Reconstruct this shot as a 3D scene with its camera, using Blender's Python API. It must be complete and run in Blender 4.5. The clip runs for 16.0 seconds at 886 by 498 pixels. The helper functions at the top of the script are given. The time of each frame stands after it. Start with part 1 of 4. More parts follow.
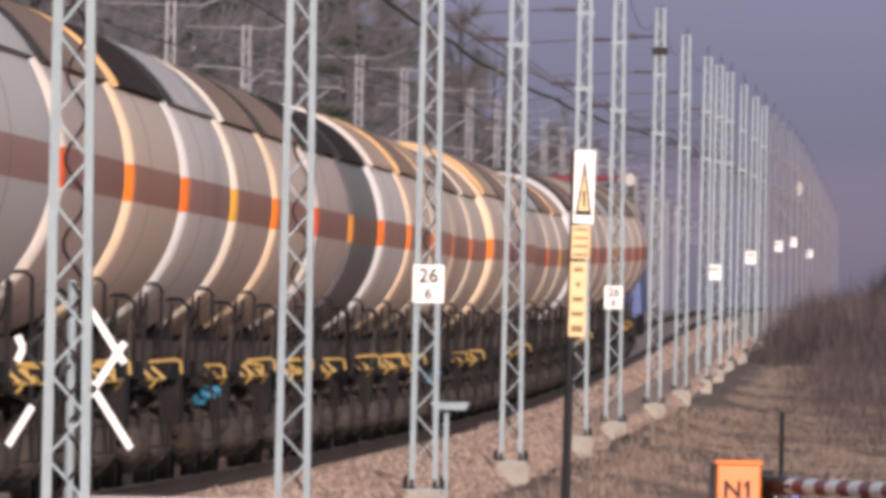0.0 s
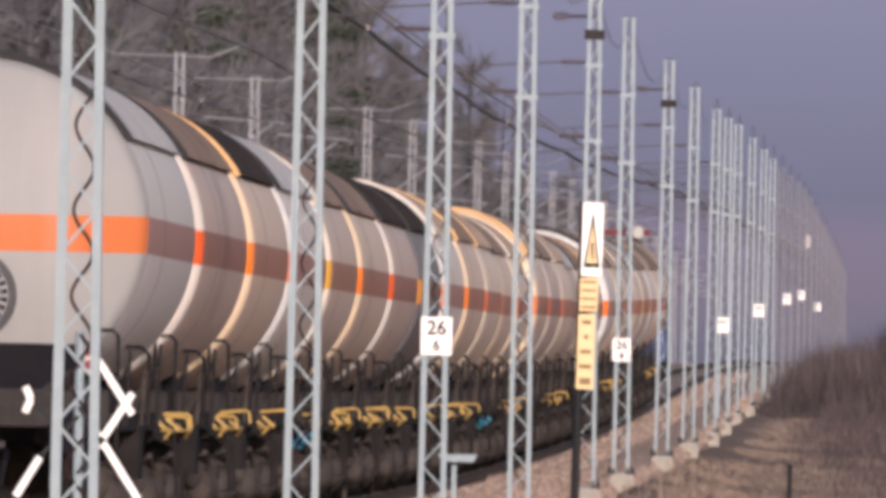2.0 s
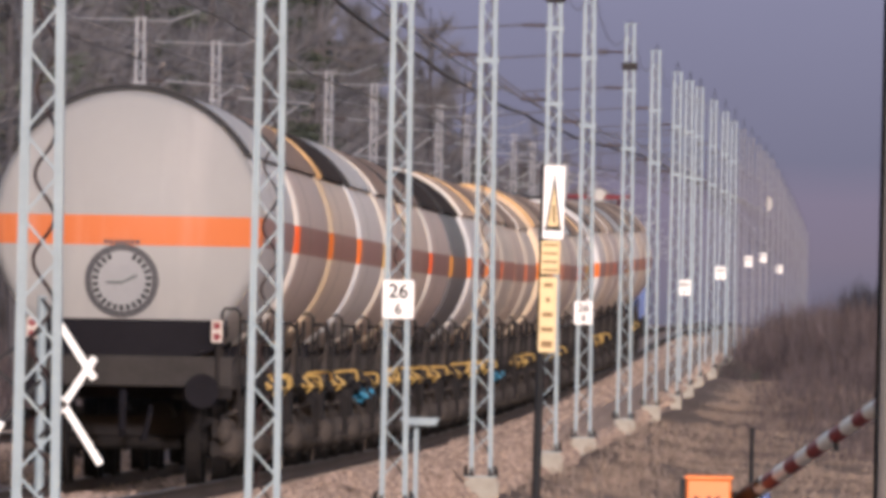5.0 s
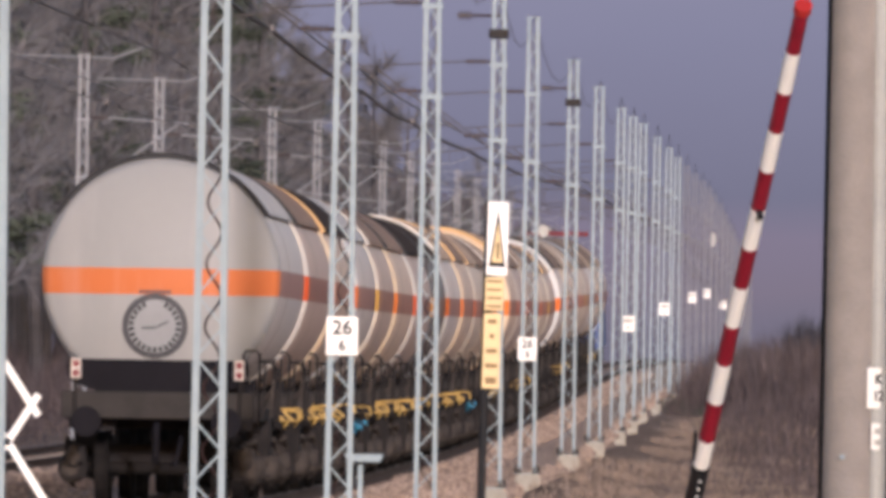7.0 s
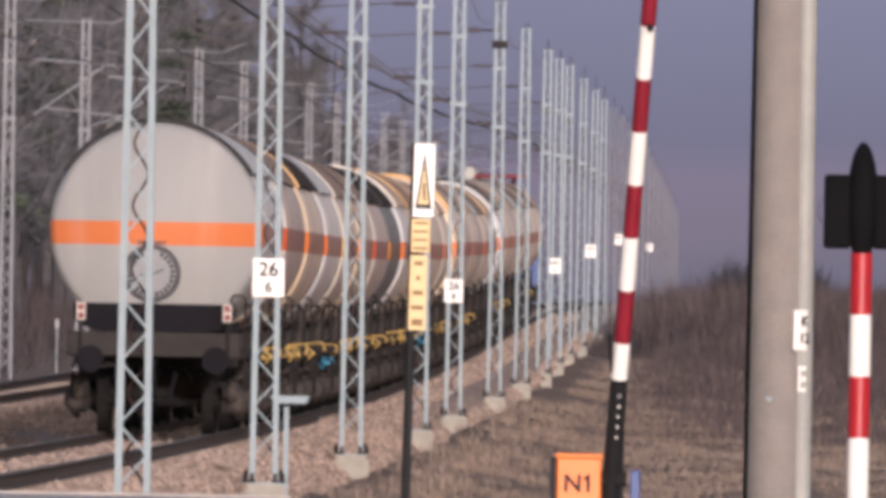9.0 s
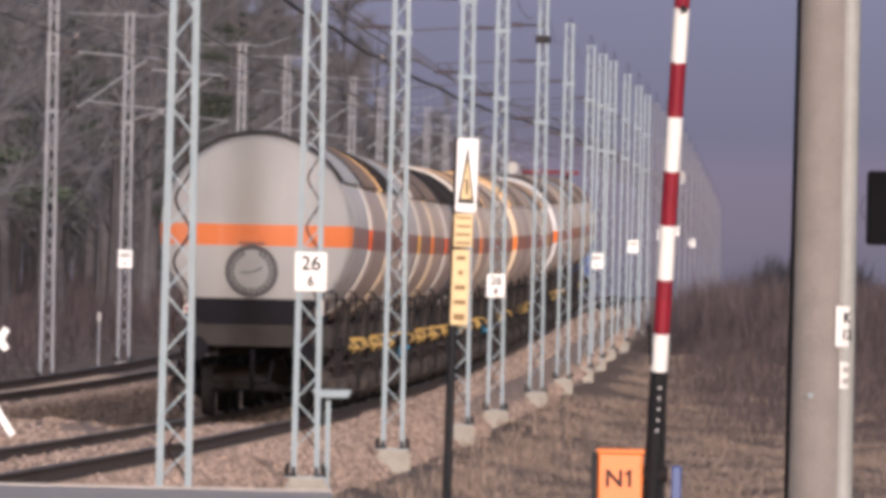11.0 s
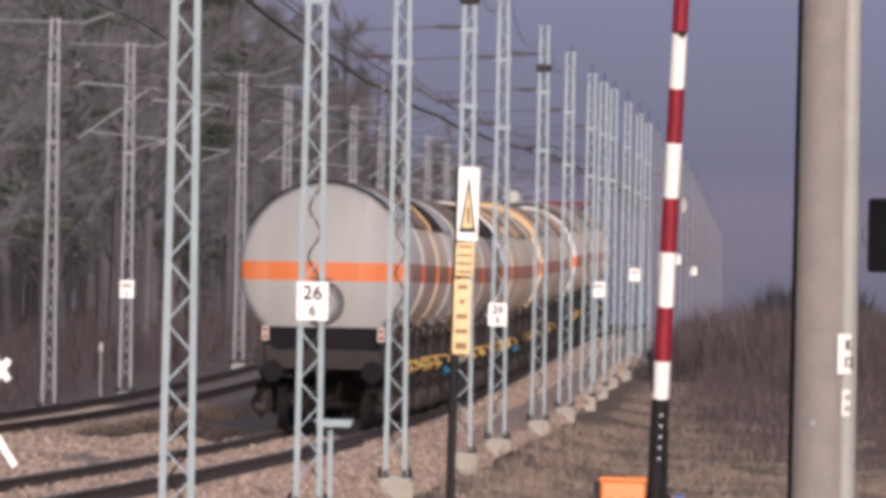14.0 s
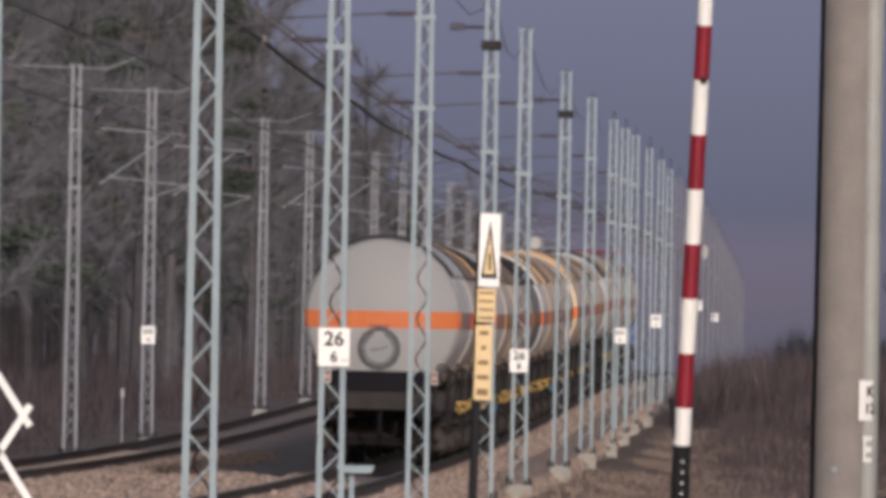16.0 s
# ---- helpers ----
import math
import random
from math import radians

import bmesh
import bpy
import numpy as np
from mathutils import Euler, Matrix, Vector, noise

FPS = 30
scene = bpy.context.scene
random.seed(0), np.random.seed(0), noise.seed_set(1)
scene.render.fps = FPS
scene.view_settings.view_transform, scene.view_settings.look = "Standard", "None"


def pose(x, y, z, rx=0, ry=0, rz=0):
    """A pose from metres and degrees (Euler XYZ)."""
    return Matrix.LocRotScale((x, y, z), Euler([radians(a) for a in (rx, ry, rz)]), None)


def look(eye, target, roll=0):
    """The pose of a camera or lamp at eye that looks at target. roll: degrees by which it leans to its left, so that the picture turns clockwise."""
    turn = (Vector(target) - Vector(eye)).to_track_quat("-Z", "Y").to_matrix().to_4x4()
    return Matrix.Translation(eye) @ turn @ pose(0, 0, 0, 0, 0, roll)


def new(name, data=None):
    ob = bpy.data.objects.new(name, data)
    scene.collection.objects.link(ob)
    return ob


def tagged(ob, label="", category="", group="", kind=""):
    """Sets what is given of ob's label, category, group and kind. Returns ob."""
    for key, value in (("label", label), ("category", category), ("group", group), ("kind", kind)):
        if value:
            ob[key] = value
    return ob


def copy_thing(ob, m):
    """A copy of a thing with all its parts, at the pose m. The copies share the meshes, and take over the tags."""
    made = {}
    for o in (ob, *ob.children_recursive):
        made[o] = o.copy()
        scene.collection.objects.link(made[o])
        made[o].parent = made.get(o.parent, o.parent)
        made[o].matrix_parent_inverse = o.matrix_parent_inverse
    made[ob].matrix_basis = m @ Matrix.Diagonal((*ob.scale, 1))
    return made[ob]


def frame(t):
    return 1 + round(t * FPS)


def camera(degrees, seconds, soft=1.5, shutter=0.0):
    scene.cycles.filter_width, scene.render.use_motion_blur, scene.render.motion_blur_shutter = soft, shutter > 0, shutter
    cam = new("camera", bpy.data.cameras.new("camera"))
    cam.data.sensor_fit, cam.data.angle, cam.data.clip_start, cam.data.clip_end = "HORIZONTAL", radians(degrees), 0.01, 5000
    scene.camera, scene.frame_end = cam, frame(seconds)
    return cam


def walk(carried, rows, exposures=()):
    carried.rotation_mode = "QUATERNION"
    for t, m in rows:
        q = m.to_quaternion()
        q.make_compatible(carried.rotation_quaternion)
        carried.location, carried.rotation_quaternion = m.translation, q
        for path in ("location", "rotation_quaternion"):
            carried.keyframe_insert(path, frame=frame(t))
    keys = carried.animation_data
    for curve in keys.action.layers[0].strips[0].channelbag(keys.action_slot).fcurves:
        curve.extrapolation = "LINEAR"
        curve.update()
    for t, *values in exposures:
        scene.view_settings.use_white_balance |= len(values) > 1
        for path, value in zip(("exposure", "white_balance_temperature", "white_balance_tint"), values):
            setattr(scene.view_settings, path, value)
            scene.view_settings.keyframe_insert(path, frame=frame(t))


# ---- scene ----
# A long train of gas tank wagons leaves along a straight electrified line,
# seen from a level crossing through a very long lens.
EYE = (0.0, 0.0, 2.0)
cam = camera(1.974, 16.0, soft=4.7)
# seconds, yaw, pitch, roll of the camera head
TURNS = [
    (0.0, -0.0, 0.2252, -1.047),
    (0.5, -0.0014, 0.2775, -1.091),
    (1.0, 0.0503, 0.3847, -1.198),
    (1.5, -0.0458, 0.3385, -1.043),
    (2.0, 0.0175, 0.3409, -1.192),
    (2.5, 0.0116, 0.3333, -1.104),
    (3.0, -0.025, 0.2978, -1.14),
    (3.5, -0.0251, 0.2618, -1.049),
    (5.8, -0.101, 0.2611, -1.045),
    (6.0, -0.175, 0.2699, -1.109),
    (6.5, -0.1639, 0.321, -1.029),
    (7.0, -0.1921, 0.3441, -0.939),
    (7.5, -0.2467, 0.3056, -0.897),
    (8.0, -0.3205, 0.277, -0.839),
    (8.5, -0.3408, 0.2083, -0.837),
    (9.0, -0.3564, 0.2173, -1.011),
    (9.5, -0.2797, 0.1957, -1.065),
    (11.8, -0.2802, 0.2068, -1.314),
    (12.0, -0.268, 0.1932, -1.285),
    (12.5, -0.2644, 0.2121, -1.243),
    (13.0, -0.239, 0.2273, -1.231),
    (13.5, -0.2575, 0.2378, -1.119),
    (14.0, -0.2584, 0.2682, -1.042),
    (14.5, -0.2652, 0.3529, -1.098),
    (15.0, -0.1866, 0.45, -1.001),
    (15.5, -0.1535, 0.4216, -0.974),
    (16.0, -0.2108, 0.37, -1.088),
]
# the film camera's exposure and white balance: seconds, stops, kelvin, tint
EXPOSURE = [(0.0, 0.66, 6170, 26), (5.0, 0.61, 6070, 25), (13.0, 0.59, 6070, 24), (14.5, 0.54, 5970, 23), (15.4, 0.48, 5920, 21), (16.0, 0.12, 5920, 19)]
walk(cam, [(t, pose(*EYE, 90 + p, r, y)) for t, y, p, r in TURNS], EXPOSURE)

# ---- plan: the line is straight; u is the distance beside it, d the distance ahead ----
LEAN = 0.0184          # metres to the right for each metre ahead
TRACK, TRACK_B = -8.4, -15.0
MASTS, MASTS_B = -6.0, -17.5
# rail height along the line
PROFILE = [(-400, .62), (0, .62), (150, .62), (250, .62), (316, .64), (450, .84), (583, 1.2), (716, 1.88), (849, 2.75),
           (983, 3.4), (1294, 4.5), (1700, 4.3), (2084, 3.5), (2700, 2.5), (6000, 2.0)]
_pd, _pz = [p[0] for p in PROFILE], [p[1] for p in PROFILE]


def land_z(d):
    """Height of the land and mast line at d, smoothed."""
    return float(sum(np.interp(d + k, _pd, _pz) for k in (-60, -30, 0, 30, 60)) / 5)


def rail_z(d, u=-15.0):
    """Height of the rail head at d; the train's own track is raised to fit the camera's view."""
    return land_z(d) + (float(np.interp(d, [430, 560, 680, 900, 1300], [0, 0.10, 0.17, 0.2, 0])) if -11.6 < u < -6.6 else 0.0)


def at(u, d, z=0.0):
    """Place at u beside and d ahead, z above the rail head."""
    return Vector((u + LEAN * d, d, rail_z(d, u) + z))


YAW = -math.degrees(math.atan(LEAN))

# ---- world and sun ----
world = bpy.data.worlds.new("world")
scene.world = world
world.use_nodes = True
wn = world.node_tree
sky = wn.nodes.new("ShaderNodeTexSky")
sky.sky_type, sky.sun_disc = "NISHITA", False
SUN_EL, SUN_AZ = radians(10), radians(171)      # azimuth clockwise from straight ahead
sky.sun_elevation, sky.sun_rotation = SUN_EL, SUN_AZ
sky.dust_density = 2.0
wn.links.new(sky.outputs[0], wn.nodes["Background"].inputs[0])
wn.nodes["Background"].inputs[1].default_value = 0.102
sun = bpy.data.lights.new("sun", "SUN")
sun.energy, sun.angle, sun.color = 2.25, radians(2.5), (1.0, 0.94, 0.85)
sun_ob = new("sun", sun)
sun_dir = Vector((math.sin(SUN_AZ) * math.cos(SUN_EL), math.cos(SUN_AZ) * math.cos(SUN_EL), math.sin(SUN_EL)))
sun_ob.matrix_world = look(sun_dir * 100, (0, 0, 0))


# ---- materials ----
def mat(name, color, rough=0.7, metal=0.0, vary=0.25, scale=4.0, bump=0.15, dark=None, random_tint=0.0, spec=0.5, island=0.0):
    """Paint or mineral: colour with stains at two scales, fine relief."""
    m = bpy.data.materials.new(name)
    m.use_nodes = True
    n, l = m.node_tree.nodes, m.node_tree.links
    b = n["Principled BSDF"]
    tc = n.new("ShaderNodeTexCoord")
    big, fine = n.new("ShaderNodeTexNoise"), n.new("ShaderNodeTexNoise")
    big.inputs["Scale"].default_value, big.inputs["Detail"].default_value = scale, 5
    fine.inputs["Scale"].default_value, fine.inputs["Detail"].default_value = scale * 9, 3
    for t in (big, fine):
        l.new(tc.outputs["Object"], t.inputs["Vector"])
    add = n.new("ShaderNodeMath")
    add.operation = "MULTIPLY_ADD"
    l.new(fine.outputs["Fac"], add.inputs[0])
    add.inputs[1].default_value = 0.45
    l.new(big.outputs["Fac"], add.inputs[2])
    ramp = n.new("ShaderNodeMapRange")
    ramp.inputs["From Min"].default_value, ramp.inputs["From Max"].default_value = 0.45, 1.0
    l.new(add.outputs[0], ramp.inputs["Value"])
    mix = n.new("ShaderNodeMix")
    mix.data_type = "RGBA"
    d = dark or tuple(c * (1 - vary) for c in color)
    mix.inputs[6].default_value, mix.inputs[7].default_value = (*d, 1), (*color, 1)
    l.new(ramp.outputs[0], mix.inputs[0])
    out = mix.outputs[2]
    if random_tint:
        info, hsv = n.new("ShaderNodeObjectInfo"), n.new("ShaderNodeHueSaturation")
        mr = n.new("ShaderNodeMapRange")
        mr.inputs["To Min"].default_value, mr.inputs["To Max"].default_value = 1 - random_tint, 1 + random_tint
        l.new(info.outputs["Random"], mr.inputs["Value"])
        l.new(mr.outputs[0], hsv.inputs["Value"])
        l.new(out, hsv.inputs["Color"])
        out = hsv.outputs[0]
    if island:
        geo, hs, mq = n.new("ShaderNodeNewGeometry"), n.new("ShaderNodeHueSaturation"), n.new("ShaderNodeMapRange")
        mq.inputs["To Min"].default_value, mq.inputs["To Max"].default_value = 1 - island, 1 + island
        l.new(geo.outputs["Random Per Island"], mq.inputs["Value"])
        l.new(mq.outputs[0], hs.inputs["Value"])
        l.new(out, hs.inputs["Color"])
        out = hs.outputs[0]
    l.new(out, b.inputs["Base Color"])
    b.inputs["Roughness"].default_value, b.inputs["Metallic"].default_value = rough, metal
    b.inputs["Specular IOR Level"].default_value = spec
    if bump:
        bp = n.new("ShaderNodeBump")
        bp.inputs["Strength"].default_value, bp.inputs["Distance"].default_value = bump, 0.02
        l.new(fine.outputs["Fac"], bp.inputs["Height"])
        l.new(bp.outputs[0], b.inputs["Normal"])
    return m


def tank_mat(name, color, band, grime_side_light, side_band_shade=(0.27, 0.10, 0.07)):
    """Tank paint: a painted band round the middle, streaks of grime running down, side light painted into the colour.
    """
    m = mat(name, color, rough=0.5, vary=0.07, scale=0.9, bump=0.03, spec=0.12)
    n, l = m.node_tree.nodes, m.node_tree.links
    b = n["Principled BSDF"]
    base = b.inputs["Base Color"].links[0].from_socket
    tc, sep = n.new("ShaderNodeTexCoord"), n.new("ShaderNodeSeparateXYZ")
    l.new(tc.outputs["Object"], sep.inputs[0])
    # streaks: noise stretched along z
    mp, streak = n.new("ShaderNodeMapping"), n.new("ShaderNodeTexNoise")
    mp.inputs["Scale"].default_value = (2.2, 0.7, 0.35)
    l.new(tc.outputs["Object"], mp.inputs["Vector"])
    l.new(mp.outputs[0], streak.inputs["Vector"])
    streak.inputs["Scale"].default_value, streak.inputs["Detail"].default_value = 1.0, 6
    r = n.new("ShaderNodeMapRange")
    r.inputs["From Min"].default_value, r.inputs["From Max"].default_value = 0.5, 0.8
    r.inputs["To Max"].default_value = 0.12
    l.new(streak.outputs["Fac"], r.inputs["Value"])
    # band
    off, ab, lt = n.new("ShaderNodeMath"), n.new("ShaderNodeMath"), n.new("ShaderNodeMath")
    off.operation, ab.operation, lt.operation = "ADD", "ABSOLUTE", "LESS_THAN"
    off.inputs[1].default_value, lt.inputs[1].default_value = 0.06, 0.165
    l.new(sep.outputs["Z"], off.inputs[0])
    l.new(off.outputs[0], ab.inputs[0])
    l.new(ab.outputs[0], lt.inputs[0])
    mb, md = n.new("ShaderNodeMix"), n.new("ShaderNodeMix")
    mb.data_type = md.data_type = "RGBA"
    l.new(lt.outputs[0], mb.inputs[0])
    l.new(base, mb.inputs[6])
    mb.inputs[7].default_value = (*band, 1)
    # long sides toned apart from the domed ends: side light painted in, some grime
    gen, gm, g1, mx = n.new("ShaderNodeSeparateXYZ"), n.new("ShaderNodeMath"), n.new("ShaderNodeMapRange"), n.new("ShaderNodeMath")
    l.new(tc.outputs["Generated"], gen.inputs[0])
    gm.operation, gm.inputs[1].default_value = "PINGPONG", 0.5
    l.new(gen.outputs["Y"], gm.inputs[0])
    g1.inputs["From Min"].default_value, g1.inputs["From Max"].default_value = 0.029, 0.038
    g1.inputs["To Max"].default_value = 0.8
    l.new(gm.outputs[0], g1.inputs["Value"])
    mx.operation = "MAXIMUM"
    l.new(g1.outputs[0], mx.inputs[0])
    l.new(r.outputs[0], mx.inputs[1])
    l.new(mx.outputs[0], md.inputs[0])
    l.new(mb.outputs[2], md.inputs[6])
    md.inputs[7].default_value = (*grime_side_light, 1)
    # band shade along the sides is painted in as a duller colour
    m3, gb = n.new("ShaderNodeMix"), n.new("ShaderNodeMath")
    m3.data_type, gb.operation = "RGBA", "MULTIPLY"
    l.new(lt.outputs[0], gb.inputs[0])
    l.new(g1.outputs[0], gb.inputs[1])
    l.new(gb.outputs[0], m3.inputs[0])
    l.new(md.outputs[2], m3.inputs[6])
    m3.inputs[7].default_value = (*side_band_shade, 1)
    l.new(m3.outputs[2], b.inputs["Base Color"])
    return m


STEEL = mat("galvanised steel", (0.27, 0.335, 0.36), 0.6, 0.1, 0.2, 3, 0.1)
STEEL_OLD = mat("weathered steel", (0.29, 0.30, 0.32), 0.7, 0.1, 0.3, 3, 0.1)
CONCRETE = mat("concrete", (0.38, 0.355, 0.30), 0.9, 0, 0.3, 5, 0.4)
KERBSTONE = mat("pale kerb concrete", (0.60, 0.54, 0.48), 0.95, 0, 0.25, 4, 0.3, spec=0.0)
CONCRETE_POLE = mat("spun concrete", (0.25, 0.225, 0.205), 0.85, 0, 0.22, 6, 0.35)
WHITE = mat("white enamel", (0.82, 0.81, 0.77), 0.4, 0, 0.06, 6, 0.02)
MATT_BLACK = mat("matt black", (0.008, 0.008, 0.009), 0.8, 0, 0.3, 6, 0.05, spec=0.05)
# for far masts: distance haze painted in as a darker steel colour
STEEL_HAZED = mat("steel with painted haze", (0.185, 0.19, 0.215), 0.75, 0.0, 0.3, 3, 0.1)
BLACK = mat("black paint", (0.02, 0.02, 0.022), 0.5, 0, 0.3, 6, 0.05, spec=0.12)
LIGHT_MARK = mat("light grey marking", (0.40, 0.39, 0.36), 0.6, 0, 0.2, 6, 0.05)
OCHRE = mat("ochre marking", (0.24, 0.14, 0.045), 0.6, 0, 0.2, 6, 0.05)
GREY_MARK = mat("grey marking", (0.085, 0.085, 0.09), 0.6, 0, 0.2, 6, 0.05, spec=0.1)
RED = mat("red reflective paint", (0.42, 0.012, 0.02), 0.4, 0, 0.2, 5, 0.04)
RED_WORN = mat("weathered crimson paint", (0.25, 0.008, 0.022), 0.5, 0, 0.3, 5, 0.06)
DUSTY_WHITE = mat("dusty white paint", (0.60, 0.53, 0.47), 0.7, 0, 0.4, 9, 0.1, spec=0.05)
PALE_PLASTIC = mat("pale plastic pipe", (0.34, 0.345, 0.32), 0.6, 0, 0.25, 4, 0.05)
RED_DULL = mat("dull red paint", (0.22, 0.035, 0.04), 0.7, 0, 0.3, 5, 0.05)
SEAM = mat("weld seam grime", (0.30, 0.24, 0.20), 0.9, 0, 0.3, 3, 0.1, spec=0.0)
ORANGE = mat("orange lacquer", (0.85, 0.21, 0.02), 0.45, 0, 0.12, 5, 0.04)
YELLOW = mat("yellow safety paint", (0.58, 0.37, 0.09), 0.6, 0, 0.35, 6, 0.1)
SIGN_YELLOW = mat("faded yellow sign", (0.72, 0.53, 0.25), 0.5, 0, 0.15, 6, 0.02)
BLUE = mat("blue paint", (0.02, 0.06, 0.22), 0.45, 0, 0.2, 4, 0.05)
CYAN = mat("light blue paint", (0.03, 0.30, 0.50), 0.5, 0, 0.2, 4, 0.05)
UNDER = mat("grimy underframe", (0.030, 0.0265, 0.026), 0.85, 0.0, 0.45, 3, 0.3, spec=0.08)
UNDER_TAN = mat("dusty headstock", (0.046, 0.042, 0.04), 0.85, 0, 0.35, 3, 0.25, spec=0.08)
WHEEL = mat("rusty wheel", (0.015, 0.013, 0.0125), 0.8, 0.0, 0.4, 5, 0.2, spec=0.1)
SADDLE = mat("black saddle", (0.013, 0.012, 0.015), 0.7, 0, 0.3, 3, 0.15, spec=0.05)
RAIL = mat("rail rust", (0.115, 0.085, 0.072), 0.8, 0.0, 0.3, 3, 0.15, spec=0.08)
RAIL_TOP = mat("worn rail head", (0.12, 0.10, 0.09), 0.6, 0.2, 0.2, 3, 0.05)
SLEEPER = mat("sleeper concrete", (0.33, 0.265, 0.215), 0.9, 0, 0.3, 4, 0.3, random_tint=0.15, spec=0.05)
WIRE = mat("copper wire", (0.10, 0.09, 0.088), 0.6, 0.0, 0.2, 3, 0, spec=0.1)
INSUL = mat("brown insulator", (0.04, 0.022, 0.02), 0.35, 0, 0.2, 3, 0)
GLASS = mat("dark glass", (0.02, 0.025, 0.03), 0.08, 0, 0.1, 3, 0)
LAMP_RED = mat("red lamp lens", (0.42, 0.03, 0.025), 0.2, 0, 0.1, 5, 0)
BARK = mat("bark", (0.105, 0.098, 0.102), 0.95, 0, 0.35, 2, 0.3, random_tint=0.25, spec=0.0)
TWIGS = mat("bare twigs", (0.145, 0.142, 0.152), 0.95, 0, 0.2, 0.6, 0, random_tint=0.15, spec=0.0)
NEEDLES = mat("pine needles", (0.082, 0.096, 0.074), 0.9, 0, 0.4, 0.8, 0, random_tint=0.3, spec=0.0)
DARK_SCRUB = mat("dark thorn twigs", (0.06, 0.061, 0.073), 0.95, 0, 0.4, 0.5, 0, island=0.3, spec=0.0)
SCRUB = mat("dry scrub", (0.115, 0.093, 0.094), 0.95, 0, 0.5, 0.5, 0, island=0.4, spec=0.0)
GRASS = mat("dry grass", (0.34, 0.265, 0.215), 0.95, 0, 0.6, 0.8, 0.5, spec=0.0)
BLADES = mat("dry blades", (0.32, 0.25, 0.202), 0.95, 0, 0.5, 0.8, 0, island=0.3, spec=0.0)
BALLAST = mat("ballast", (0.50, 0.39, 0.325), 0.95, 0, 0.5, 3.5, 1.0, spec=0.0)
STONES = mat("ballast stone", (0.42, 0.32, 0.26), 0.95, 0, 0.5, 5, 0.3, island=0.4, spec=0.0)

# side and band colours hold painted light; first tank's dome darkened against the sun
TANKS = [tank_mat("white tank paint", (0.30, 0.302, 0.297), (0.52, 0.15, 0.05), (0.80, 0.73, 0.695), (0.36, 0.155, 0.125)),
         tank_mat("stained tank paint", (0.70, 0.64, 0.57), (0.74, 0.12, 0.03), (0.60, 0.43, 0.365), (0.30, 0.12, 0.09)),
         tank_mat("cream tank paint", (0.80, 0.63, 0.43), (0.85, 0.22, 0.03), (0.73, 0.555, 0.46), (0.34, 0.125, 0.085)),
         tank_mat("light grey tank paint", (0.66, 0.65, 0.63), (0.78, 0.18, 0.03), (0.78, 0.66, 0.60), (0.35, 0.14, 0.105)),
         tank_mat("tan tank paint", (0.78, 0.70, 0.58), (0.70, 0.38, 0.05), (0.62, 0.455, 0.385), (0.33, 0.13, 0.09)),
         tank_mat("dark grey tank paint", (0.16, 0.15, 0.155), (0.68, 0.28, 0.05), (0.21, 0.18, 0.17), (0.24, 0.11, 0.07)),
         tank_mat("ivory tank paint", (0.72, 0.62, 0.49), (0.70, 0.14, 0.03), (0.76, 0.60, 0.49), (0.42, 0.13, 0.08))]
SHIELDS = [mat("grey shield", (0.70, 0.68, 0.65), 0.85, 0, 0.25, 1, 0.1, spec=0.0),
           mat("brown shield", (0.42, 0.31, 0.25), 0.85, 0, 0.35, 1, 0.1, spec=0.0),
           mat("charcoal shield", (0.09, 0.075, 0.07), 0.85, 0, 0.35, 1, 0.1, spec=0.0),
           mat("beige shield", (0.70, 0.53, 0.40), 0.85, 0, 0.3, 1, 0.1, spec=0.0)]
RIMS = [BLACK, mat("ochre rim", (0.72, 0.46, 0.22), 0.8, 0, 0.3, 3, 0.1, spec=0.05), mat("white rim", (0.66, 0.62, 0.56), 0.8, 0, 0.3, 3, 0.1, spec=0.05)]
BADGE_FACE = mat("pale grey badge face", (0.29, 0.30, 0.31), 0.6, 0, 0.15, 5, 0.03, spec=0.1)
DUSTY_IRON = mat("dusty brown iron", (0.085, 0.072, 0.064), 0.9, 0, 0.6, 4, 0.3, spec=0.05)


# ---- mesh helpers ----
def box(bm, c, s, rot=None):
    """A box with centre c and sizes s."""
    m = Matrix.Translation(c) @ (rot.to_4x4() if rot else Matrix.Identity(4)) @ Matrix.Diagonal((*s, 1))
    return bmesh.ops.create_cube(bm, size=1, matrix=m)["verts"]


def rod(bm, a, b, r, n=8, r2=None, caps=True):
    """A round bar from a to b."""
    a, b = Vector(a), Vector(b)
    v = b - a
    m = Matrix.Translation((a + b) / 2) @ v.to_track_quat("Z", "Y").to_matrix().to_4x4()
    return bmesh.ops.create_cone(bm, cap_ends=caps, segments=n, radius1=r, radius2=r if r2 is None else r2, depth=v.length, matrix=m)["verts"]


def pipe(bm, pts, r, n=8):
    """A bent tube through the points, in one piece."""
    pts = [Vector(p) for p in pts]
    rings, ref = [], None
    for i, p in enumerate(pts):
        v = (pts[min(i + 1, len(pts) - 1)] - pts[max(i - 1, 0)]).normalized()
        if ref is None:
            ref = v.orthogonal().normalized()
        ref = (ref - v * ref.dot(v)).normalized()
        w = v.cross(ref)
        rings.append([bm.verts.new(p + (ref * math.cos(6.28319 * k / n) + w * math.sin(6.28319 * k / n)) * r) for k in range(n)])
    for p, q in zip(rings, rings[1:]):
        for k in range(n):
            bm.faces.new((p[k], p[(k + 1) % n], q[(k + 1) % n], q[k]))
    bm.faces.new(rings[0][::-1])
    bm.faces.new(rings[-1])


